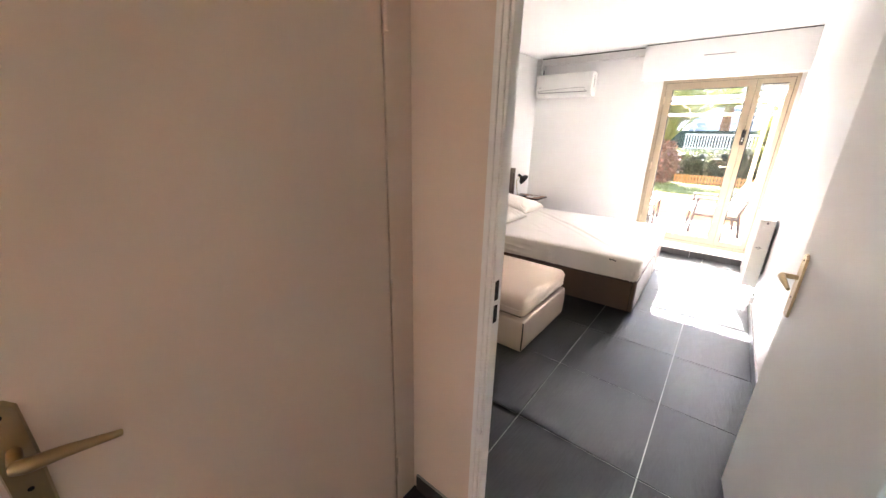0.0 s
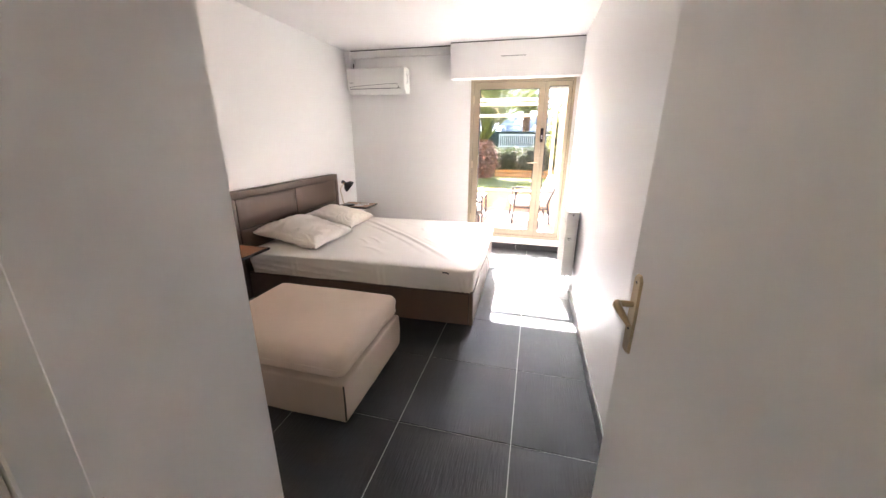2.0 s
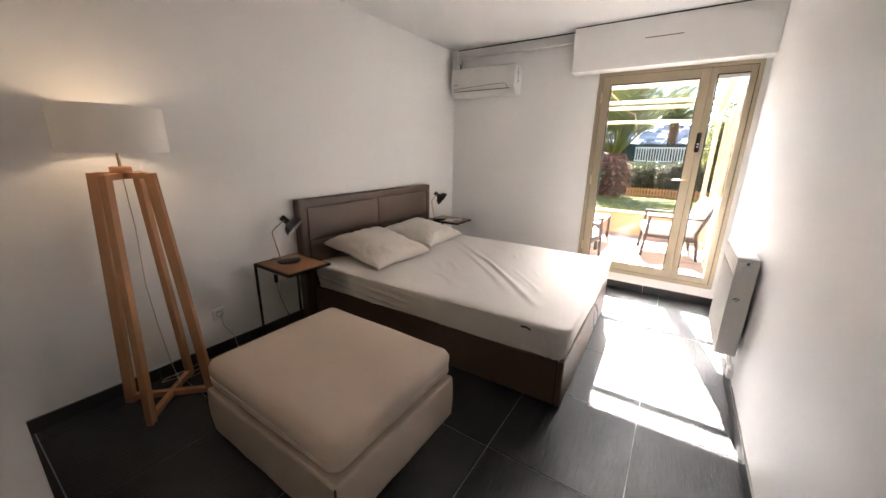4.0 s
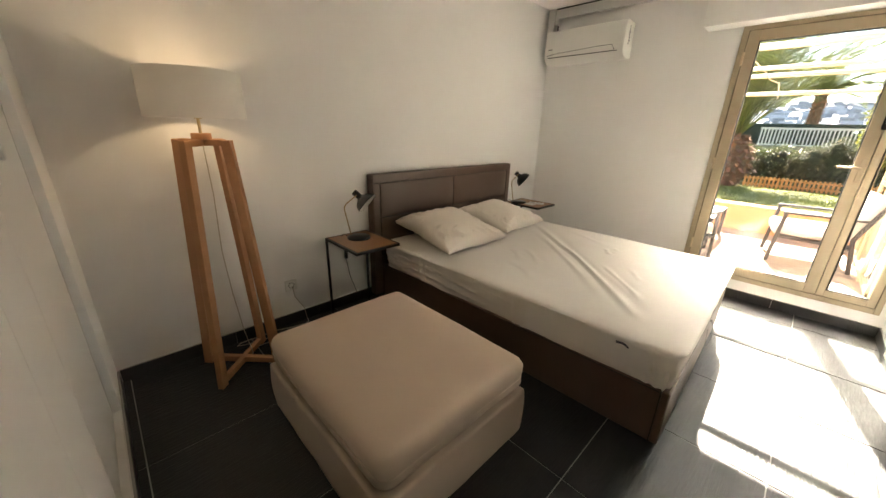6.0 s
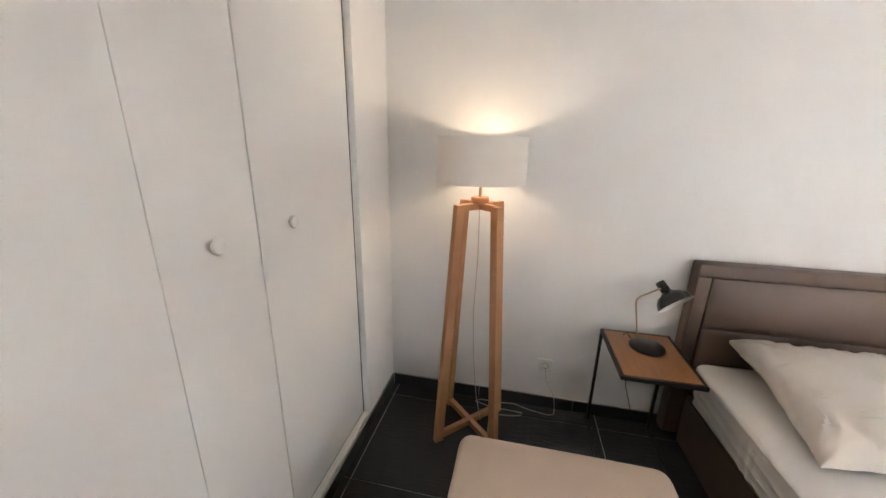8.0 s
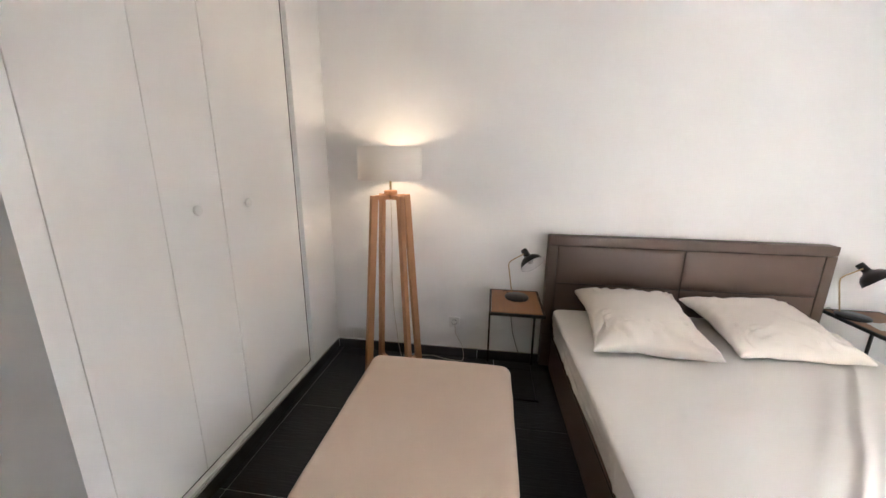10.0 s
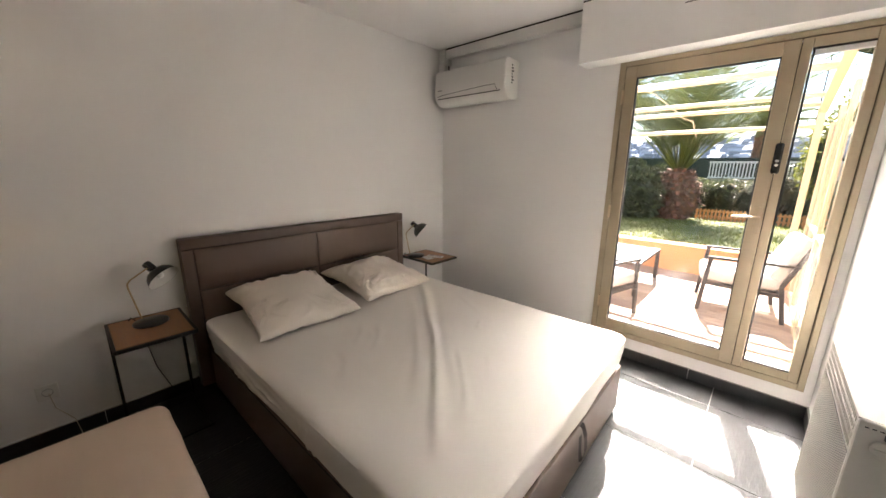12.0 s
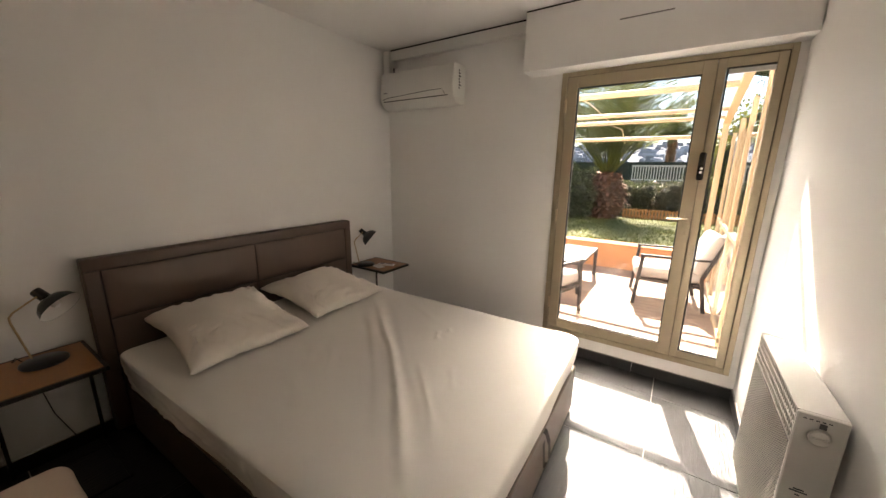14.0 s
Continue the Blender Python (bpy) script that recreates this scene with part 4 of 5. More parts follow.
def radiator():
    e = thing("wall_heater", (1.87, 4.55, 0.6), "white electric convector heater with a patterned front on the satin wall", "heater")
    xf, xb, y0, y1, z0, z1 = 1.850, 1.950, 4.405, 4.945, 0.262, 0.846
    bm = bmesh.new()
    box(bm, xb - 0.008, y0 + 0.012, z0, xb, y1, z1, 0.001)
    body = part("back_plate", bm, ENAMEL, e)
    for name, dims, bev in (("front_plate", (xf + 0.004, y0 + 0.012, z0 + 0.007, xf + 0.012, y1, z1 - 0.10), 0.0005), ("end_cap", (xf, y0, z0, xb, y0 + 0.012, z1, ), 0.003), ("end_cap", (xf, y1, z0, xb, y1 + 0.012, z1), 0.003),
                            ("underside", (xf + 0.012, y0 + 0.012, z0, xb - 0.008, y1, z0 + 0.006), 0.0005), ("top_plate", (xf + 0.004, y0 + 0.012, z1 - 0.006, xb - 0.008, y1, z1), 0.001)):
        bm = bmesh.new()
        box(bm, *dims, bev)
        part(name, bm, ENAMEL, e)
    # raised mesh pattern of the front
    # Grey sheet behind the mesh stands in for the darkness of its holes.
    bm = bmesh.new()
    box(bm, xf + 0.0030, y0 + 0.0125, z0 + 0.006, xf + 0.0036, y1 - 0.0005, z1 - 0.104)
    part("mesh_backing", bm, SOCKET, body)
    bm = bmesh.new()
    n, m = 40, 44
    for i in range(n):
        y = y0 + 0.018 + (y1 - y0 - 0.03) * i / (n - 1)
        for j in range(m):
            z = z0 + 0.014 + (z1 - z0 - 0.13) * j / (m - 1)
            yy = y + (0.0032 if j % 2 else -0.0032)
            v = [bm.verts.new((xf + 0.0038, yy + a, z + b)) for a, b in ((-0.0040, 0), (0, -0.0040), (0.0040, 0), (0, 0.0040))]
            c = bm.verts.new((xf - 0.0045, yy, z))
            for k in range(4):
                bm.faces.new((v[k], v[(k + 1) % 4], c))
    part("front_mesh", bm, ENAMEL, body, "embossed front panel", kind="stuff")
    bm = bmesh.new()
    k = 30
    for i in range(k + 1):
        y = y0 + 0.014 + (y1 - y0 - 0.016) * i / k
        box(bm, xf, y - 0.0020, z1 - 0.099, xf + 0.004, y + 0.0020, z1 - 0.002)
    for j in range(5):
        z = z1 - 0.099 + j * 0.0243
        box(bm, xf + 0.0005, y0 + 0.012, z - 0.003, xf + 0.0055, y1, z + 0.003)
    part("grille", bm, ENAMEL, body, "open top grille", kind="stuff")
    # Black sheet behind the slats, in place of the shaded inside.
    bm = bmesh.new()
    box(bm, xf + 0.007, y0 + 0.013, z1 - 0.098, xf + 0.010, y1 - 0.001, z1 - 0.007)
    part("grille_void", bm, DARK, body)
    bm = bmesh.new()
    cm = Matrix.Translation(((xf + xb) / 2, y0, z1 - 0.062)) @ pose(0, 0, 0, 90)
    lathe(bm, [(0.0, 0.006), (0.019, 0.006), (0.022, 0.004), (0.0225, 0.0), (0.026, 0.0), (0.026, -0.001)], 32, cm)
    box(bm, (xf + xb) / 2 - 0.018, y0 - 0.011, z1 - 0.065, (xf + xb) / 2 + 0.018, y0 - 0.005, z1 - 0.059, 0.002)
    part("thermostat_knob", bm, ENAMEL, body, "round thermostat knob")
    bm = bmesh.new()
    box(bm, (xf + xb) / 2 - 0.005, y0 - 0.003, z1 - 0.034, (xf + xb) / 2 + 0.008, y0 - 0.0002, z1 - 0.020)
    part("pointer", bm, SOCKET, body)
    bm = bmesh.new()
    for k in range(5):
        box(bm, xf + 0.012 + k * 0.012, y0 - 0.0008, z1 - 0.016, xf + 0.019 + k * 0.012, y0 + 0.0001, z1 - 0.0135)
    for w, z in ((0.022, 0.612), (0.036, 0.605), (0.010, 0.594)):
        box(bm, 1.890 - w / 2, y0 - 0.0008, z, 1.890 + w / 2, y0 + 0.0001, z + 0.004)
    part("printing", bm, PRINT, body, kind="stuff")
    for y in (y0 + 0.10, y1 - 0.12):
        bm = bmesh.new()
        box(bm, xb + 0.0005, y, 0.36, XR - 0.0005, y + 0.03, 0.76)
        part("bracket", bm, SOCKET, e)
    bm = bmesh.new()
    tube(bm, [(xb - 0.02, y0 + 0.03, z0 + 0.01), (xb - 0.01, y0 + 0.035, 0.21), (XR - 0.012, y0 + 0.04, 0.19), (XR - 0.012, y0 + 0.06, 0.15)], 0.004, 8)
    box(bm, XR - 0.03, y0 + 0.03, 0.10, XR - 0.0005, y0 + 0.09, 0.16, 0.003)
    part("cord", bm, PLASTIC, e, "white cord into a small wall box")
    return e


radiator()


# ---- outside ----
YT = 8.95


def ground():
    bm = bmesh.new()
    xs = [-400, -120, -40, -20] + [-12 + 0.6 * i for i in range(41)] + [20, 40, 120, 400]
    ys = [-300, -60, -8, 6.2, 9.0, 9.14] + [9.5 + 0.5 * i for i in range(30)] + [30, 60, 150, 500]
    g = {}
    for i, x in enumerate(xs):
        for j, y in enumerate(ys):
            if y < 9.05:
                z = -0.35
            elif y < 9.16:
                z = 0.30
            else:
                z = max(-0.25, 0.30 - (y - 9.2) * 0.064) + (0.02 * noise.noise(Vector((x, y, 0))) if abs(x) < 15 else 0)
            g[i, j] = bm.verts.new((x, y, z))
    for i in range(len(xs) - 1):
        for j in range(len(ys) - 1):
            bm.faces.new((g[i, j], g[i + 1, j], g[i + 1, j + 1], g[i, j + 1]))
    part("ground", bm, GRASS, None, smooth=True, kind="structure")


ground()


def lawn_z(y):
    return max(-0.25, 0.30 - (y - 9.2) * 0.064)


def grass():
    rng = random.Random(5)
    vs, fs = [], []
    for _ in range(26000):
        y = 9.2 + 7.6 * rng.random() ** 1.3
        x = rng.uniform(-2.8, 4.2)
        z = lawn_z(y) - 0.01
        a, h, w = rng.uniform(0, math.pi), rng.uniform(0.03, 0.06), rng.uniform(0.004, 0.009)
        lx, ly = rng.uniform(-0.03, 0.03), rng.uniform(-0.03, 0.03)
        k = len(vs)
        vs += [(x - w * math.cos(a), y - w * math.sin(a), z), (x + w * math.cos(a), y + w * math.sin(a), z), (x + lx, y + ly, z + h)]
        fs.append((k, k + 1, k + 2))
    me = bpy.data.meshes.new("grass")
    me.from_pydata(vs, [], fs)
    me.materials.append(BLADE)
    tagged(new("grass", me), "short green lawn grass in sun and shade", "grass", kind="stuff")


grass()

solid("terrace", [(-3.5, WALLY, -0.35, 4.5, YT, -0.016)], GROUT)
solid("outer_wall_left", [(-4.5, WALLY - 0.35, -0.35, XL - 0.151, WALLY, 2.8)], SALMON)
solid("outer_wall_right", [(XR + 0.151, WALLY - 0.35, -0.35, 4.5, WALLY, 2.8)], SALMON)
solid("side_pier", [(1.955, WALLY + 0.001, -0.01, 2.30, 6.75, 2.45)], SALMON)


def low_wall():
    e = thing("garden_wall", (1, YT, 0), "low apricot rendered garden wall along the terrace edge", "wall", kind="structure")
    bm = bmesh.new()
    box(bm, -3.5, YT, -0.36, 4.5, YT + 0.20, 0.335, 0.004)
    part("wall", bm, ORANGE, e)
    bm = bmesh.new()
    box(bm, -3.5, YT - 0.02, 0.3355, 4.5, YT + 0.22, 0.372, 0.008, 2)
    part("coping", bm, ORANGE, e)
    return e


low_wall()


def leaves(name, blobs, count, size, material, label, category, seed, parent_at, droop=0.4):
    """A bush or crown of many small leaves spread over the skins of some uneven lumps."""
    rng = random.Random(seed)
    vs, fs = [], []
    total = sum(r[0] * r[2] for _, r in blobs)
    for c, r in blobs:
        for _ in range(int(count * r[0] * r[2] / total)):
            d = Vector((rng.gauss(0, 1), rng.gauss(0, 1), rng.gauss(0, 1))).normalized()
            lump = 1 + 0.22 * noise.noise(Vector((d.x * 2.5 + c[0], d.y * 2.5, d.z * 2.5 + seed)))
            rad = lump * rng.uniform(0.72, 1.04)
            p = Vector((c[0] + d.x * r[0] * rad, c[1] + d.y * r[1] * rad, c[2] + d.z * r[2] * rad))
            ax = (d + Vector((rng.gauss(0, 0.6), rng.gauss(0, 0.6), rng.gauss(0, 0.6) - droop))).normalized()
            sd = ax.cross(Vector((rng.gauss(0, 1), rng.gauss(0, 1), rng.gauss(0, 1)))).normalized()
            s = size * rng.uniform(0.6, 1.3)
            k = len(vs)
            vs += [tuple(p), tuple(p + ax * s * 0.5 + sd * s * 0.28), tuple(p + ax * s), tuple(p + ax * s * 0.5 - sd * s * 0.28)]
            fs.append((k, k + 1, k + 2, k + 3))
    e = thing(name, parent_at, label, category)
    me = bpy.data.meshes.new("foliage")
    me.from_pydata(vs, [], fs)
    me.materials.append(material)
    o = new("foliage", me)
    o.parent = e
    o.matrix_parent_inverse = e.matrix_basis.inverted()
    # Near-black green lumps stand for the shade behind the leaves.
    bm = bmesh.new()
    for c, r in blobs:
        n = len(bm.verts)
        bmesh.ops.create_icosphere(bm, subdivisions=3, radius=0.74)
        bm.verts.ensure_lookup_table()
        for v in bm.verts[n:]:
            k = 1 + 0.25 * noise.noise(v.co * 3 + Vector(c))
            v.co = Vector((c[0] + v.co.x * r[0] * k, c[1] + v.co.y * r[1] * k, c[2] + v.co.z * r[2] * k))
    part("inner_twigs", bm, CORE_SHADE, e, smooth=True)
    for c, r in blobs[:3]:
        bm = bmesh.new()
        tube(bm, [(c[0], c[1], lawn_z(c[1]) - 0.05), (c[0] + 0.03, c[1], c[2])], [0.04, 0.02], 8)
        part("stem", bm, BARK, e)
    return e


# Shade inside the bushes, put into the colour of their solid cores.
CORE_SHADE = mat("inner_shade_green", (0.018, 0.028, 0.012), 0.9, vary=0.4, scale=9, fine=40, bump=0.5, relief=0.03)

leaves("oleander_bush", [((-2.0, 14.6, 0.6), (1.0, 0.9, 0.85)), ((-1.45, 15.0, 0.55), (0.75, 0.8, 0.75)), ((-3.1, 14.2, 0.7), (1.1, 0.9, 1.0)), ((-1.15, 16.3, 0.55), (0.8, 0.6, 0.95)), ((-2.2, 16.4, 0.7), (0.9, 0.6, 1.1))], 14000, 0.11, LEAF, "dense dark green bush beside the lawn", "bush", 1, (-2, 14.6, 0))
leaves("garden_hedge", [((0.55, 18.4, 0.35), (0.7, 0.6, 0.70)), ((1.35, 18.5, 0.35), (0.7, 0.6, 0.68)), ((2.2, 18.3, 0.30), (0.8, 0.6, 0.62)), ((-0.3, 18.6, 0.3), (0.8, 0.6, 0.7))], 9000, 0.09, LEAF, "clipped green hedge behind the picket fence", "hedge", 2, (1, 18.4, 0))
leaves("flowering_shrub", [((1.25, 17.8, 0.42), (0.52, 0.4, 0.66)), ((1.75, 17.9, 0.6), (0.5, 0.4, 0.75)), ((2.5, 17.7, 0.55), (0.7, 0.5, 0.85))], 7000, 0.06, LEAFPALE, "pale silvery flowering shrub behind the fence", "bush", 3, (1.5, 17.8, 0))
leaves("garden_tree", [((3.2, 17.0, 2.0), (1.1, 1.0, 1.5)), ((2.7, 16.2, 1.6), (0.7, 0.7, 1.0)), ((4.3, 18.0, 2.6), (1.2, 1.0, 1.6))], 9000, 0.10, LEAFYELLOW, "yellow-green leafy tree beyond the pergola", "tree", 4, (3.2, 17, 0))
leaves("dark_hedge", [((-2.0 + 1.3 * i, 21.0 + 0.1 * (i % 2), 0.20), (0.85, 0.6, 0.68)) for i in range(6)], 12000, 0.11, LEAF, "dark green hedge in front of the railing", "hedge", 6, (0, 21, 0))
leaves("fine_tree", [((4.6, 27.0, 7.5), (3.0, 2.0, 2.2)), ((2.6, 28.0, 8.5), (1.5, 1.5, 1.3))], 2600, 0.10, LEAFPALE, "thin-leaved tree high above the garden", "tree", 9, (4.6, 27, 0))


def picket_fence():
    e = thing("picket_fence", (1, 17, -0.2), "low orange-stained wooden picket fence round the lawn", "fence")
    zb = lawn_z(17) - 0.01
    for z in (0.09, 0.26):
        bm = bmesh.new()
        box(bm, -0.10, 17.012, zb + z, 4.0, 17.03, zb + z + 0.045)
        part("rail", bm, PICKET, e)
    shared = None
    for i in range(42):
        x = -0.05 + i * 0.098
        if shared is None:
            bm = bmesh.new()
            v = [bm.verts.new(c) for c in ((-0.027, 0, 0), (0.027, 0, 0), (0.027, 0, 0.33), (0, 0, 0.37), (-0.027, 0, 0.33))]
            w = [bm.verts.new((a.co.x, 0.011, a.co.z)) for a in v]
            bm.faces.new(v)
            bm.faces.new(w[::-1])
            for k in range(5):
                bm.faces.new((v[k], w[k], w[(k + 1) % 5], v[(k + 1) % 5]))
            first = part("picket", bm, PICKET, e)
            shared = first.data
            o = first
        else:
            o = new("picket", shared)
            o.parent = e
            o.matrix_parent_inverse = e.matrix_basis.inverted()
        o.location = (x, 17, zb)
    return e


picket_fence()


def palm(x, y, zb, ht, rb, nf, flen, label, seed, bulb=True):
    e = thing("palm_tree", (x, y, zb), label, "palm tree")
    rng = random.Random(seed)
    zt = zb + ht
    bm = bmesh.new()
    core = []
    for k in range(13):
        t = k / 12
        r = rb * (0.40 + 0.56 * math.sin(math.pi * min(1, t * 0.92 + 0.08))) if bulb else rb * (1 - 0.1 * t)
        core.append((r * 0.88, zb + ht * t))
    lathe(bm, core, 24, Matrix.Translation((x, y, 0)), close=True)
    part("trunk", bm, BARK, e, smooth=True)
    bm = bmesh.new()
    rows = 15 if bulb else int(ht / 0.12)
    for k in range(rows):
        t = (k + 0.5) / rows
        r = rb * (0.40 + 0.56 * math.sin(math.pi * min(1, t * 0.92 + 0.08))) if bulb else rb * (1 - 0.1 * t)
        cnt = 18 if bulb else 11
        for j in range(cnt):
            a = 2 * math.pi * (j + 0.5 * (k % 2)) / cnt + rng.uniform(-0.08, 0.08)
            d = Vector((math.cos(a), math.sin(a), 0))
            s = Vector((-d.y, d.x, 0))
            p = Vector((x, y, zb + ht * t)) + d * r * 0.86
            hw = rng.uniform(0.05, 0.08) * (1 if bulb else 0.6)
            up = Vector((0, 0, 1))
            lean = rng.uniform(0.5, 1.7)
            tip = p + d * (0.15 * lean) * (1 if bulb else 0.4) + up * rng.uniform(-0.10, 0.12)
            v = [bm.verts.new(q) for q in (p - s * hw - up * 0.05, p + s * hw - up * 0.05, p + s * hw * 0.8 + d * 0.06 + up * 0.05, p - s * hw * 0.8 + d * 0.06 + up * 0.05, tip + s * hw * 0.5, tip - s * hw * 0.5)]
            bm.faces.new((v[0], v[1], v[2], v[3]))
            bm.faces.new((v[3], v[2], v[4], v[5]))
    part("leaf_stubs", bm, PALMBARK, e, "cut reddish-brown leaf stubs", kind="stuff")
    bm_r = bmesh.new()
    vs, fs = [], []
    for i in range(nf):
        a = 2 * math.pi * i * 0.618 + rng.uniform(-0.2, 0.2)
        tilt = (0.74 if bulb else 1.3) * (i / nf) ** 0.7 + 0.06
        d = Vector((math.cos(a), math.sin(a), 0))
        p = Vector((x, y, zt - 0.05)) + d * 0.10
        way = (d * math.sin(tilt) + Vector((0, 0, 1)) * math.cos(tilt)).normalized()
        pts = []
        n = 16
        L = flen * rng.uniform(0.8, 1.1)
        for k in range(n + 1):
            pts.append(p.copy())
            p = p + way * L / n
            way = (way + Vector((0, 0, -1)) * ((0.004 if bulb else 0.05) + (0.105 if bulb else 0.075) * (k / n) ** 1.3) + Vector((rng.gauss(0, 0.01), rng.gauss(0, 0.01), 0))).normalized()
        tube(bm_r, pts, [0.022 * (1 - 0.85 * k / n) for k in range(n + 1)], 4, cap=False)
        m = 62
        for k in range(14 if bulb else 5, m):
            t = k / m * n
            i0 = min(int(t), n - 1)
            q = pts[i0].lerp(pts[i0 + 1], t - i0)
            fw = (pts[i0 + 1] - pts[i0]).normalized()
            sd = fw.cross(Vector((0, 0, 1)))
            sd = sd.normalized() if sd.length > 0.05 else Vector((1, 0, 0))
            up = sd.cross(fw)
            ll = (0.50 if bulb else 0.58) * math.sin(math.pi * min(0.98, 0.12 + 0.85 * k / m)) * flen / 2.6
            for s in (1, -1):
                dr = (sd * s * 0.75 + fw * 0.65 + up * rng.uniform(-0.05, 0.35) + Vector((0, 0, -0.12))).normalized()
                tip = q + dr * ll * rng.uniform(0.85, 1.1) - Vector((0, 0, 0.05 * ll))
                w = fw * 0.010
                b = len(vs)
                mid = q.lerp(tip, 0.5) + Vector((0, 0, 0.02))
                vs += [tuple(q - w), tuple(q + w), tuple(mid + w), tuple(tip), tuple(mid - w)]
                fs.append((b, b + 1, b + 2, b + 3, b + 4))
    part("rachis", bm_r, LEAFYELLOW, e, kind="stuff")
    me = bpy.data.meshes.new("fronds")
    me.from_pydata(vs, [], fs)
    me.materials.append(FROND)
    o = new("fronds", me)
    o.parent = e
    o.matrix_parent_inverse = e.matrix_basis.inverted()
    tagged(o, kind="stuff")
    return e


palm(-0.52, 15.9, -0.15, 1.50, 0.68, 46, 3.9, "short palm with a thick reddish stubby trunk and arching fronds", 11)
palm(0.86, 25.0, -0.25, 3.3, 0.24, 34, 2.2, "slender palm behind the white railing", 12, bulb=False)
palm(-3.6, 18.0, -0.2, 3.6, 0.30, 40, 3.0, "tall palm at the garden edge", 13, bulb=False)


def railing():
    e = thing("white_railing", (1.5, 22, 0.6), "white metal balustrade beyond the hedges", "railing", kind="structure")
    solid("railing_plinth", [(-6.0, 22.05, -0.3, 12, 22.25, 0.95)], GROUT)
    bm = bmesh.new()
    box(bm, -0.5, 22.0, 1.58, 4.3, 22.05, 1.66)
    box(bm, -0.5, 22.0, 0.98, 4.3, 22.05, 1.04)
    part("rail", bm, RAILW, e)
    bm = bmesh.new()
    for i in range(44):
        x = -0.48 + i * 0.109
        box(bm, x, 22.01, 1.02, x + 0.045, 22.035, 1.58)
    part("bars", bm, RAILW, e, kind="stuff")
    w = thing("windbreak", (0, 23, 0.8), "dark green windbreak net fence behind the garden", "fence", kind="structure")
    bm = bmesh.new()
    box(bm, -9.0, 23.0, -0.3, 12, 23.05, 1.82)
    part("net", bm, NET, w)
    return e


railing()


def far_hill():
    rng = random.Random(21)
    bm = bmesh.new()
    nx, ny = 60, 14
    g = {}
    for i in range(nx + 1):
        for j in range(ny + 1):
            x = -260 + 520 * i / nx
            y = 110 + 190 * j / ny
            h = -2 + 21 * (j / ny) ** 0.9 * (1 + 0.28 * noise.noise(Vector((x * 0.012, y * 0.01, 2)))) + 1.2 * noise.noise(Vector((x * 0.06, y * 0.06, 5)))
            g[i, j] = bm.verts.new((x, y, h))
    for i in range(nx):
        for j in range(ny):
            bm.faces.new((g[i, j], g[i + 1, j], g[i + 1, j + 1], g[i, j + 1]))
    part("backdrop", bm, HILL, None, smooth=True, kind="structure")
    bm = bmesh.new()
    for _ in range(1000):
        x, t = rng.uniform(-110, 110), rng.random()
        y = 112 + 180 * t
        h = -2 + 21 * ((y - 110) / 190) ** 0.9 * (1 + 0.28 * noise.noise(Vector((x * 0.012, y * 0.01, 2))))
        w, dd, hh = rng.uniform(0.6, 2.2), rng.uniform(2, 4), rng.uniform(0.6, 1.6)
        box(bm, x - w, y - dd / 2, h - 1.5, x + w, y + dd / 2, h + hh)
    ob = part("far_houses", bm, HOUSES, None, "scattered pale houses on the far hillside", kind="stuff")
    tagged(ob, category="houses")


far_hill()


def pergola():
    e = thing("pergola", (0.5, 7.5, 0), "cream lacquered metal pergola over the terrace", "pergola")

    def zr(y):
        return 2.46 - 0.172 * (y - 6.16)

    for x in (1.86, -2.6):
        bm = bmesh.new()
        beam(bm, (x, 6.16, zr(6.16)), (x, 8.74, zr(8.74)), 0.05, 0.07, up=(1, 0, 0), bevel=0.003)
        part("rafter", bm, CREAM, e)
        bm = bmesh.new()
        box(bm, x - 0.03, 8.70, -0.016, x + 0.03, 8.76, zr(8.74) + 0.02, 0.003)
        part("post", bm, CREAM, e)
    for y, z in ((6.60, None), (7.50, None), (8.20, None), (8.50, None), (8.78, 1.87)):
        bm = bmesh.new()
        zz = z or zr(y)
        tube(bm, [(-2.6, y, zz), (1.84, y, zz)], 0.032 if y == 7.50 else 0.0245, 12)
        part("cross_beam", bm, CREAM, e, smooth=True)
    bm = bmesh.new()
    tube(bm, [(0.36, 7.5, 2.26), (0.55, 7.52, 2.17), (0.70, 7.9, 2.02), (0.72, 8.2, 1.98), (0.80, 8.3, 1.95), (0.80, 8.72, 1.80)], 0.006, 6)
    part("cable", bm, CREAM, e, smooth=True)
    return e


pergola()


def side_screen():
    e = thing("glass_screen", (1.95, 7.6, 0), "glazed side screen in cream metal frames along the terrace", "screen")
    for y in (6.78, 7.40, 8.05, 8.62):
        bm = bmesh.new()
        box(bm, 1.935, y, -0.016, 1.975, y + 0.045, 2.30 - 0.17 * (y - 6.2), 0.003)
        part("post", bm, CREAM, e)
    for z in (0.03, 0.86):
        bm = bmesh.new()
        box(bm, 1.938, 6.78, z, 1.972, 8.66, z + 0.04, 0.002)
        part("rail", bm, CREAM, e)
    for y0, y1 in ((6.825, 7.40), (7.445, 8.05), (8.095, 8.62)):
        bm = bmesh.new()
        box(bm, 1.952, y0, 0.07, 1.957, y1, 1.86)
        g = part("pane", bm, GLASS, e)
        g.visible_shadow = False
    return e


side_screen()


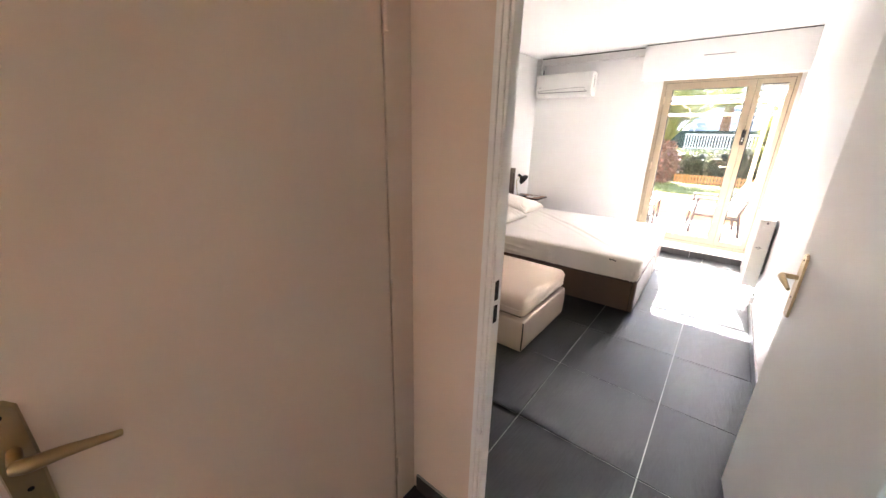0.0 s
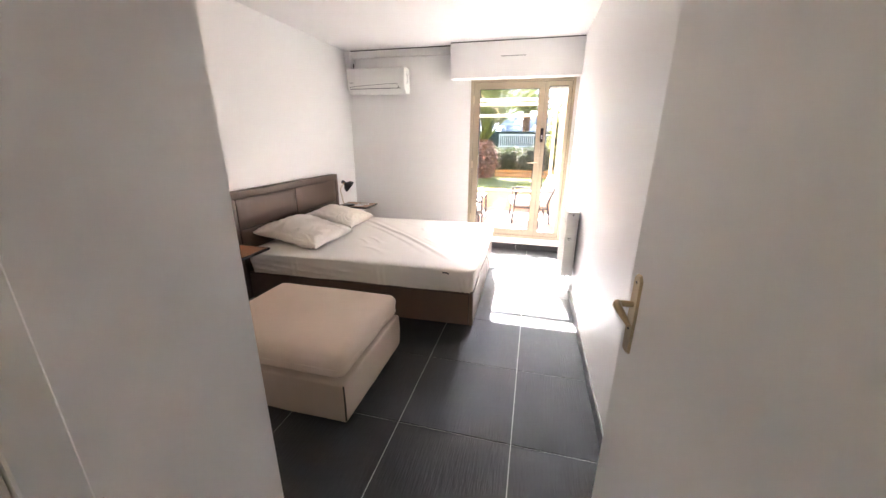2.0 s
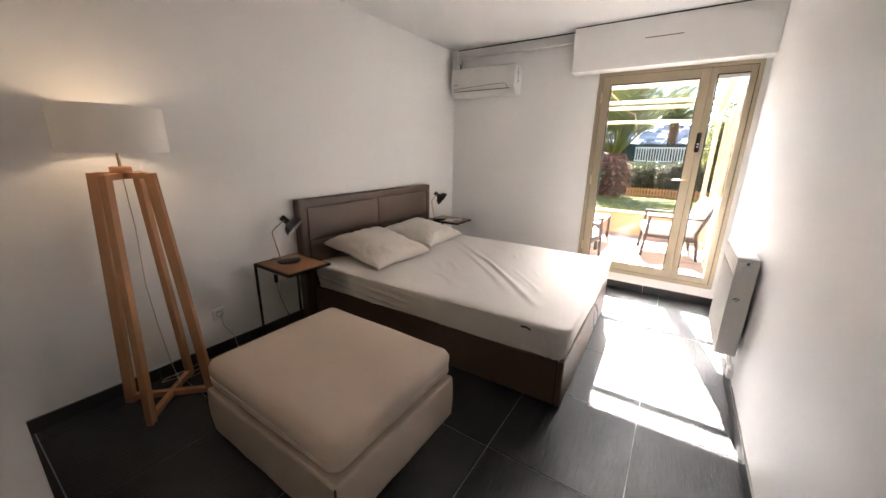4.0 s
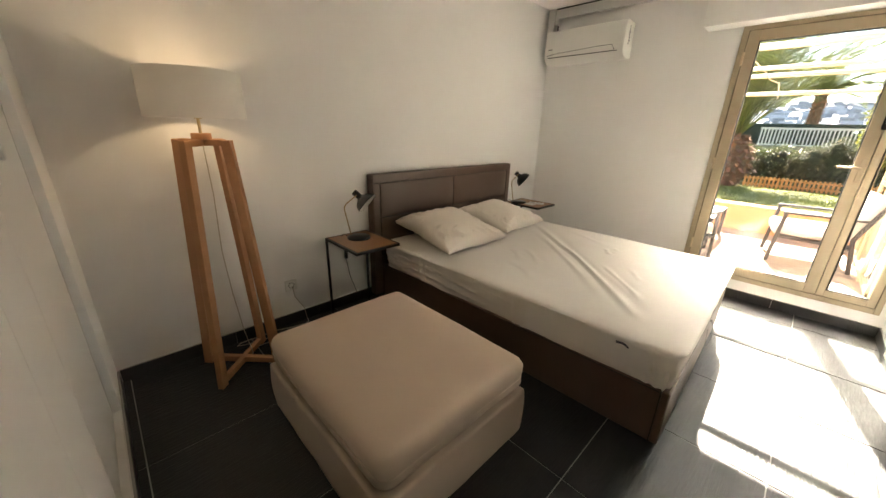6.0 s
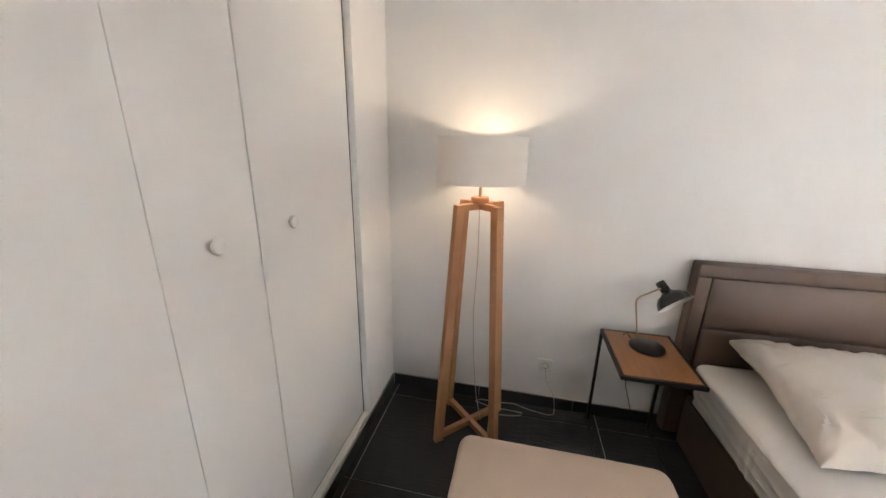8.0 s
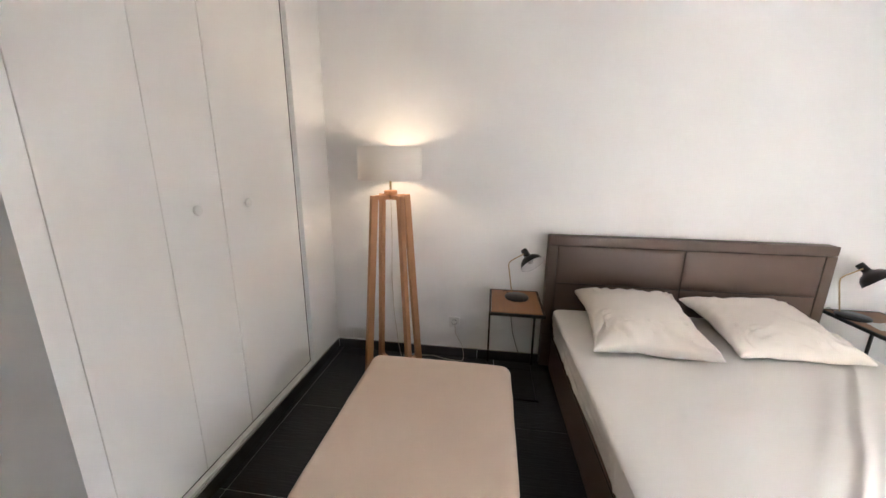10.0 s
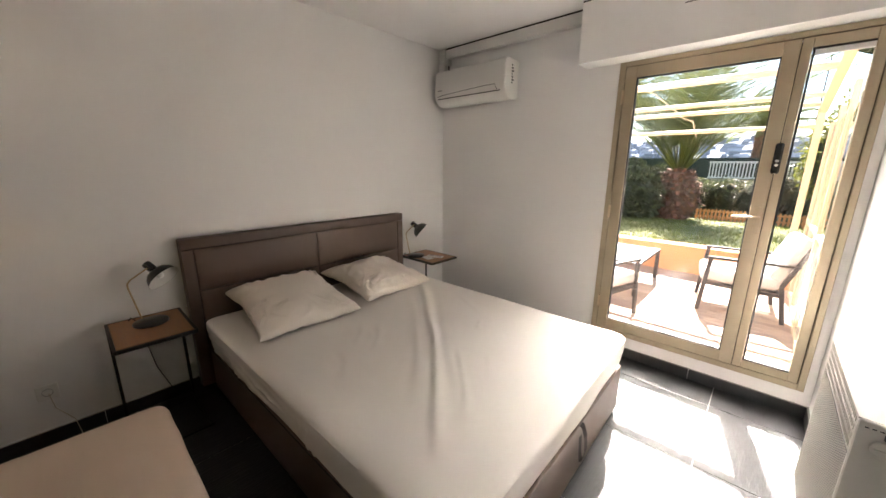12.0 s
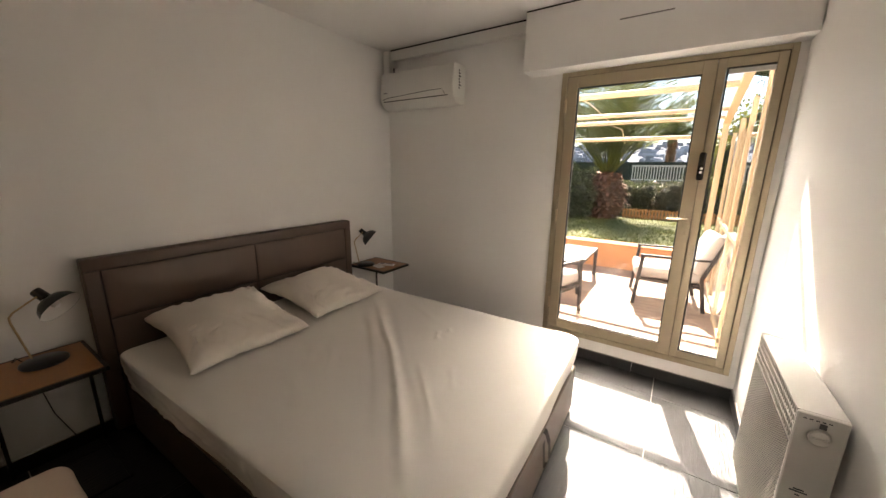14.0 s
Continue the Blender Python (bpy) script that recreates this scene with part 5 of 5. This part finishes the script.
def garden_chair(m, label):
    e = thing("garden_armchair", m.translation, label, "outdoor chair", "chairs on the terrace")
    w = 0.60

    def put(bm):
        bm.transform(m)
        return bm

    for y in (0.0, w):
        bm = bmesh.new()
        beam(bm, (0, y, 0), (0.045, y, 0.555), 0.022, 0.035)
        put(bm)
        part("front_leg", bm, ALU, e)
        bm = bmesh.new()
        beam(bm, (0.66, y, 0), (0.60, y, 0.36), 0.022, 0.035)
        beam(bm, (0.60, y, 0.36), (0.76, y, 0.80), 0.022, 0.035)
        put(bm)
        part("back_leg", bm, ALU, e)
        bm = bmesh.new()
        box(bm, 0.02, y - 0.022, 0.555, 0.70, y + 0.022, 0.577, 0.004)
        put(bm)
        part("armrest", bm, ALU, e)
        bm = bmesh.new()
        beam(bm, (0.03, y, 0.30), (0.60, y, 0.27), 0.02, 0.03)
        put(bm)
        part("side_rail", bm, ALU, e)
    bm = bmesh.new()
    box(bm, 0.03, 0.01, 0.285, 0.06, w - 0.01, 0.315)
    box(bm, 0.58, 0.01, 0.255, 0.61, w - 0.01, 0.285)
    for k in range(6):
        box(bm, 0.06, 0.04 + k * 0.10, 0.288, 0.58, 0.07 + k * 0.10, 0.298)
    put(bm)
    part("seat_frame", bm, ALU, e)
    bm = bmesh.new()
    soft_box(bm, -0.02, 0.03, 0.30, 0.60, w - 0.03, 0.43, 0.05, 0.06, lambda p, s: p + s * 0.006 * noise.noise(p * 6))
    put(bm)
    part("seat_cushion", bm, CUSHION, e, smooth=True)
    bm = bmesh.new()
    soft_box(bm, -0.06, 0.03, 0.0, 0.07, w - 0.03, 0.46, 0.05, 0.06, lambda p, s: p + s * 0.008 * noise.noise(p * 6))
    bm.transform(pose(0.55, 0, 0.39, 0, 24))
    put(bm)
    part("back_cushion", bm, CUSHION, e, smooth=True)
    return e


garden_chair(pose(1.225, 7.50, -0.008, 0, 0, 8), "dark metal garden armchair with pale grey cushions beside the glass screen")
garden_chair(pose(0.216, 7.13, -0.008, 0, 0, -110.4), "dark metal garden armchair with pale cushions facing the low table")


def garden_table():
    e = thing("garden_table", (0.2, 7.85, 0), "low dark metal garden table with pale slats on the terrace", "outdoor table")
    x0, x1, y0, y1, z = -0.30, 0.66, 7.42, 8.42, 0.385
    bm = bmesh.new()
    box(bm, x0, y0, z - 0.03, x0 + 0.03, y1, z)
    box(bm, x1 - 0.03, y0, z - 0.03, x1, y1, z)
    box(bm, x0 + 0.03, y0, z - 0.03, x1 - 0.03, y0 + 0.03, z)
    box(bm, x0 + 0.03, y1 - 0.03, z - 0.03, x1 - 0.03, y1, z)
    part("frame", bm, ALU, e)
    for k in range(8):
        bm = bmesh.new()
        y = y0 + 0.034 + k * 0.117
        box(bm, x0 + 0.031, y, z - 0.018, x1 - 0.031, y + 0.110, z - 0.002, 0.002)
        part("slat", bm, CUSHION, e)
    for x in (x0, x1 - 0.04):
        for y in (y0, y1 - 0.04):
            bm = bmesh.new()
            box(bm, x, y, -0.008, x + 0.04, y + 0.04, z - 0.031)
            part("leg", bm, ALU, e)
    return e


garden_table()


# ---- floor and skirting pieces ----
def tiles():
    e = thing("floor", (0.5, 3, 0), "", "", kind="structure")
    gx = [XL, -0.853, -0.253, 0.345, 0.943, 1.535, XR]
    cache = {}

    def tile(x0, y0, x1, y1, name="tile", zt=0.0, mat_=TILE, th=0.01):
        g = 0.0018
        w, d = round(x1 - x0 - 2 * g, 4), round(y1 - y0 - 2 * g, 4)
        if w < 0.02 or d < 0.02:
            return
        if (w, d) not in cache:
            bm = bmesh.new()
            box(bm, -w / 2, -d / 2, -th, w / 2, d / 2, 0.0)
            for v in bm.verts:
                if v.co.z > -0.001:
                    v.co.x -= math.copysign(0.0008, v.co.x)
                    v.co.y -= math.copysign(0.0008, v.co.y)
            me = bpy.data.meshes.new(name)
            bm.to_mesh(me)
            bm.free()
            me.materials.append(mat_)
            cache[w, d] = me
        o = new(name, cache[w, d])
        o.location = ((x0 + x1) / 2, (y0 + y1) / 2, zt)
        o.parent = e
        o.matrix_parent_inverse = e.matrix_basis.inverted()

    ys = [2.050 + 0.6055 * i for i in range(-9, 7)]
    ys = [y for y in ys if y < YW - 0.02] + [YW]
    for y0, y1 in zip(ys, ys[1:]):
        cols = gx if y0 > 1.9 else ([PX, 0.943, 1.535, XR] if y0 > 1.2 else [0.78, 0.943, 1.535, 2.2])
        for x0, x1 in zip(cols, cols[1:]):
            tile(x0, y0, x1, y1)
    for x0, x1 in zip(gx, gx[1:-2] + [PX]):
        tile(x0, YC + 0.001, x1, 2.050)
    return e


tiles()


def skirting():
    e = thing("baseboard", (0.5, 3, 0), "", "", kind="structure")
    h, t = 0.078, 0.010

    def run(a, b, axis, wall, sign):
        # pieces 0.6 long along the axis, standing on the wall plane
        n = max(1, round((b - a) / 0.6))
        for k in range(n):
            u0, u1 = a + (b - a) * k / n + 0.0012, a + (b - a) * (k + 1) / n - 0.0012
            bm = bmesh.new()
            if axis == "y":
                x0, x1 = sorted((wall + sign * 0.0005, wall + sign * t))
                box(bm, x0, u0, 0.002, x1, u1, h)
            else:
                y0, y1 = sorted((wall + sign * 0.0005, wall + sign * t))
                box(bm, u0, y0, 0.002, u1, y1, h)
            part("skirting_tile", bm, SKIRT, e)
        bm = bmesh.new()
        if axis == "y":
            x0, x1 = sorted((wall + sign * 0.0003, wall + sign * (t - 0.001)))
            box(bm, x0, a, h + 0.0003, x1, b, h + 0.003)
        else:
            y0, y1 = sorted((wall + sign * 0.0003, wall + sign * (t - 0.001)))
            box(bm, a, y0, h + 0.0003, b, y1, h + 0.003)
        part("grout_line", bm, GROUT, e)

    run(YC + 0.01, YW - 0.01, "y", XL, 1)
    run(XL, XR, "x", YW, -1)
    run(1.46, YW - 0.01, "y", XR, -1)
    run(XL + 0.011, PX, "x", YC, 1)
    run(1.44, YC, "y", PX, 1)
    run(0.80, DX0 + 0.003, "x", 1.385, -1)
    return e


skirting()


def pavers():
    vs_bm = bmesh.new()
    a = 0.20
    for i in range(int(5.4 / a)):
        for j in range(int((YT - WALLY) / (a / 2)) + 1):
            x = -3.0 + i * a + (a / 2 if j % 2 else 0)
            y = WALLY + j * a / 2
            y1 = min(y + a / 2 - 0.006, YT - 0.001)
            if y1 - y < 0.02:
                continue
            box(vs_bm, x, y, -0.0155, x + a - 0.006, y1, -0.008 + 0.001 * ((i * 7 + j * 3) % 3) * 0.5)
    tagged(part("paving", vs_bm, TERRA, None, "pale terracotta pavers in the sun", kind="stuff"), category="paving")


pavers()
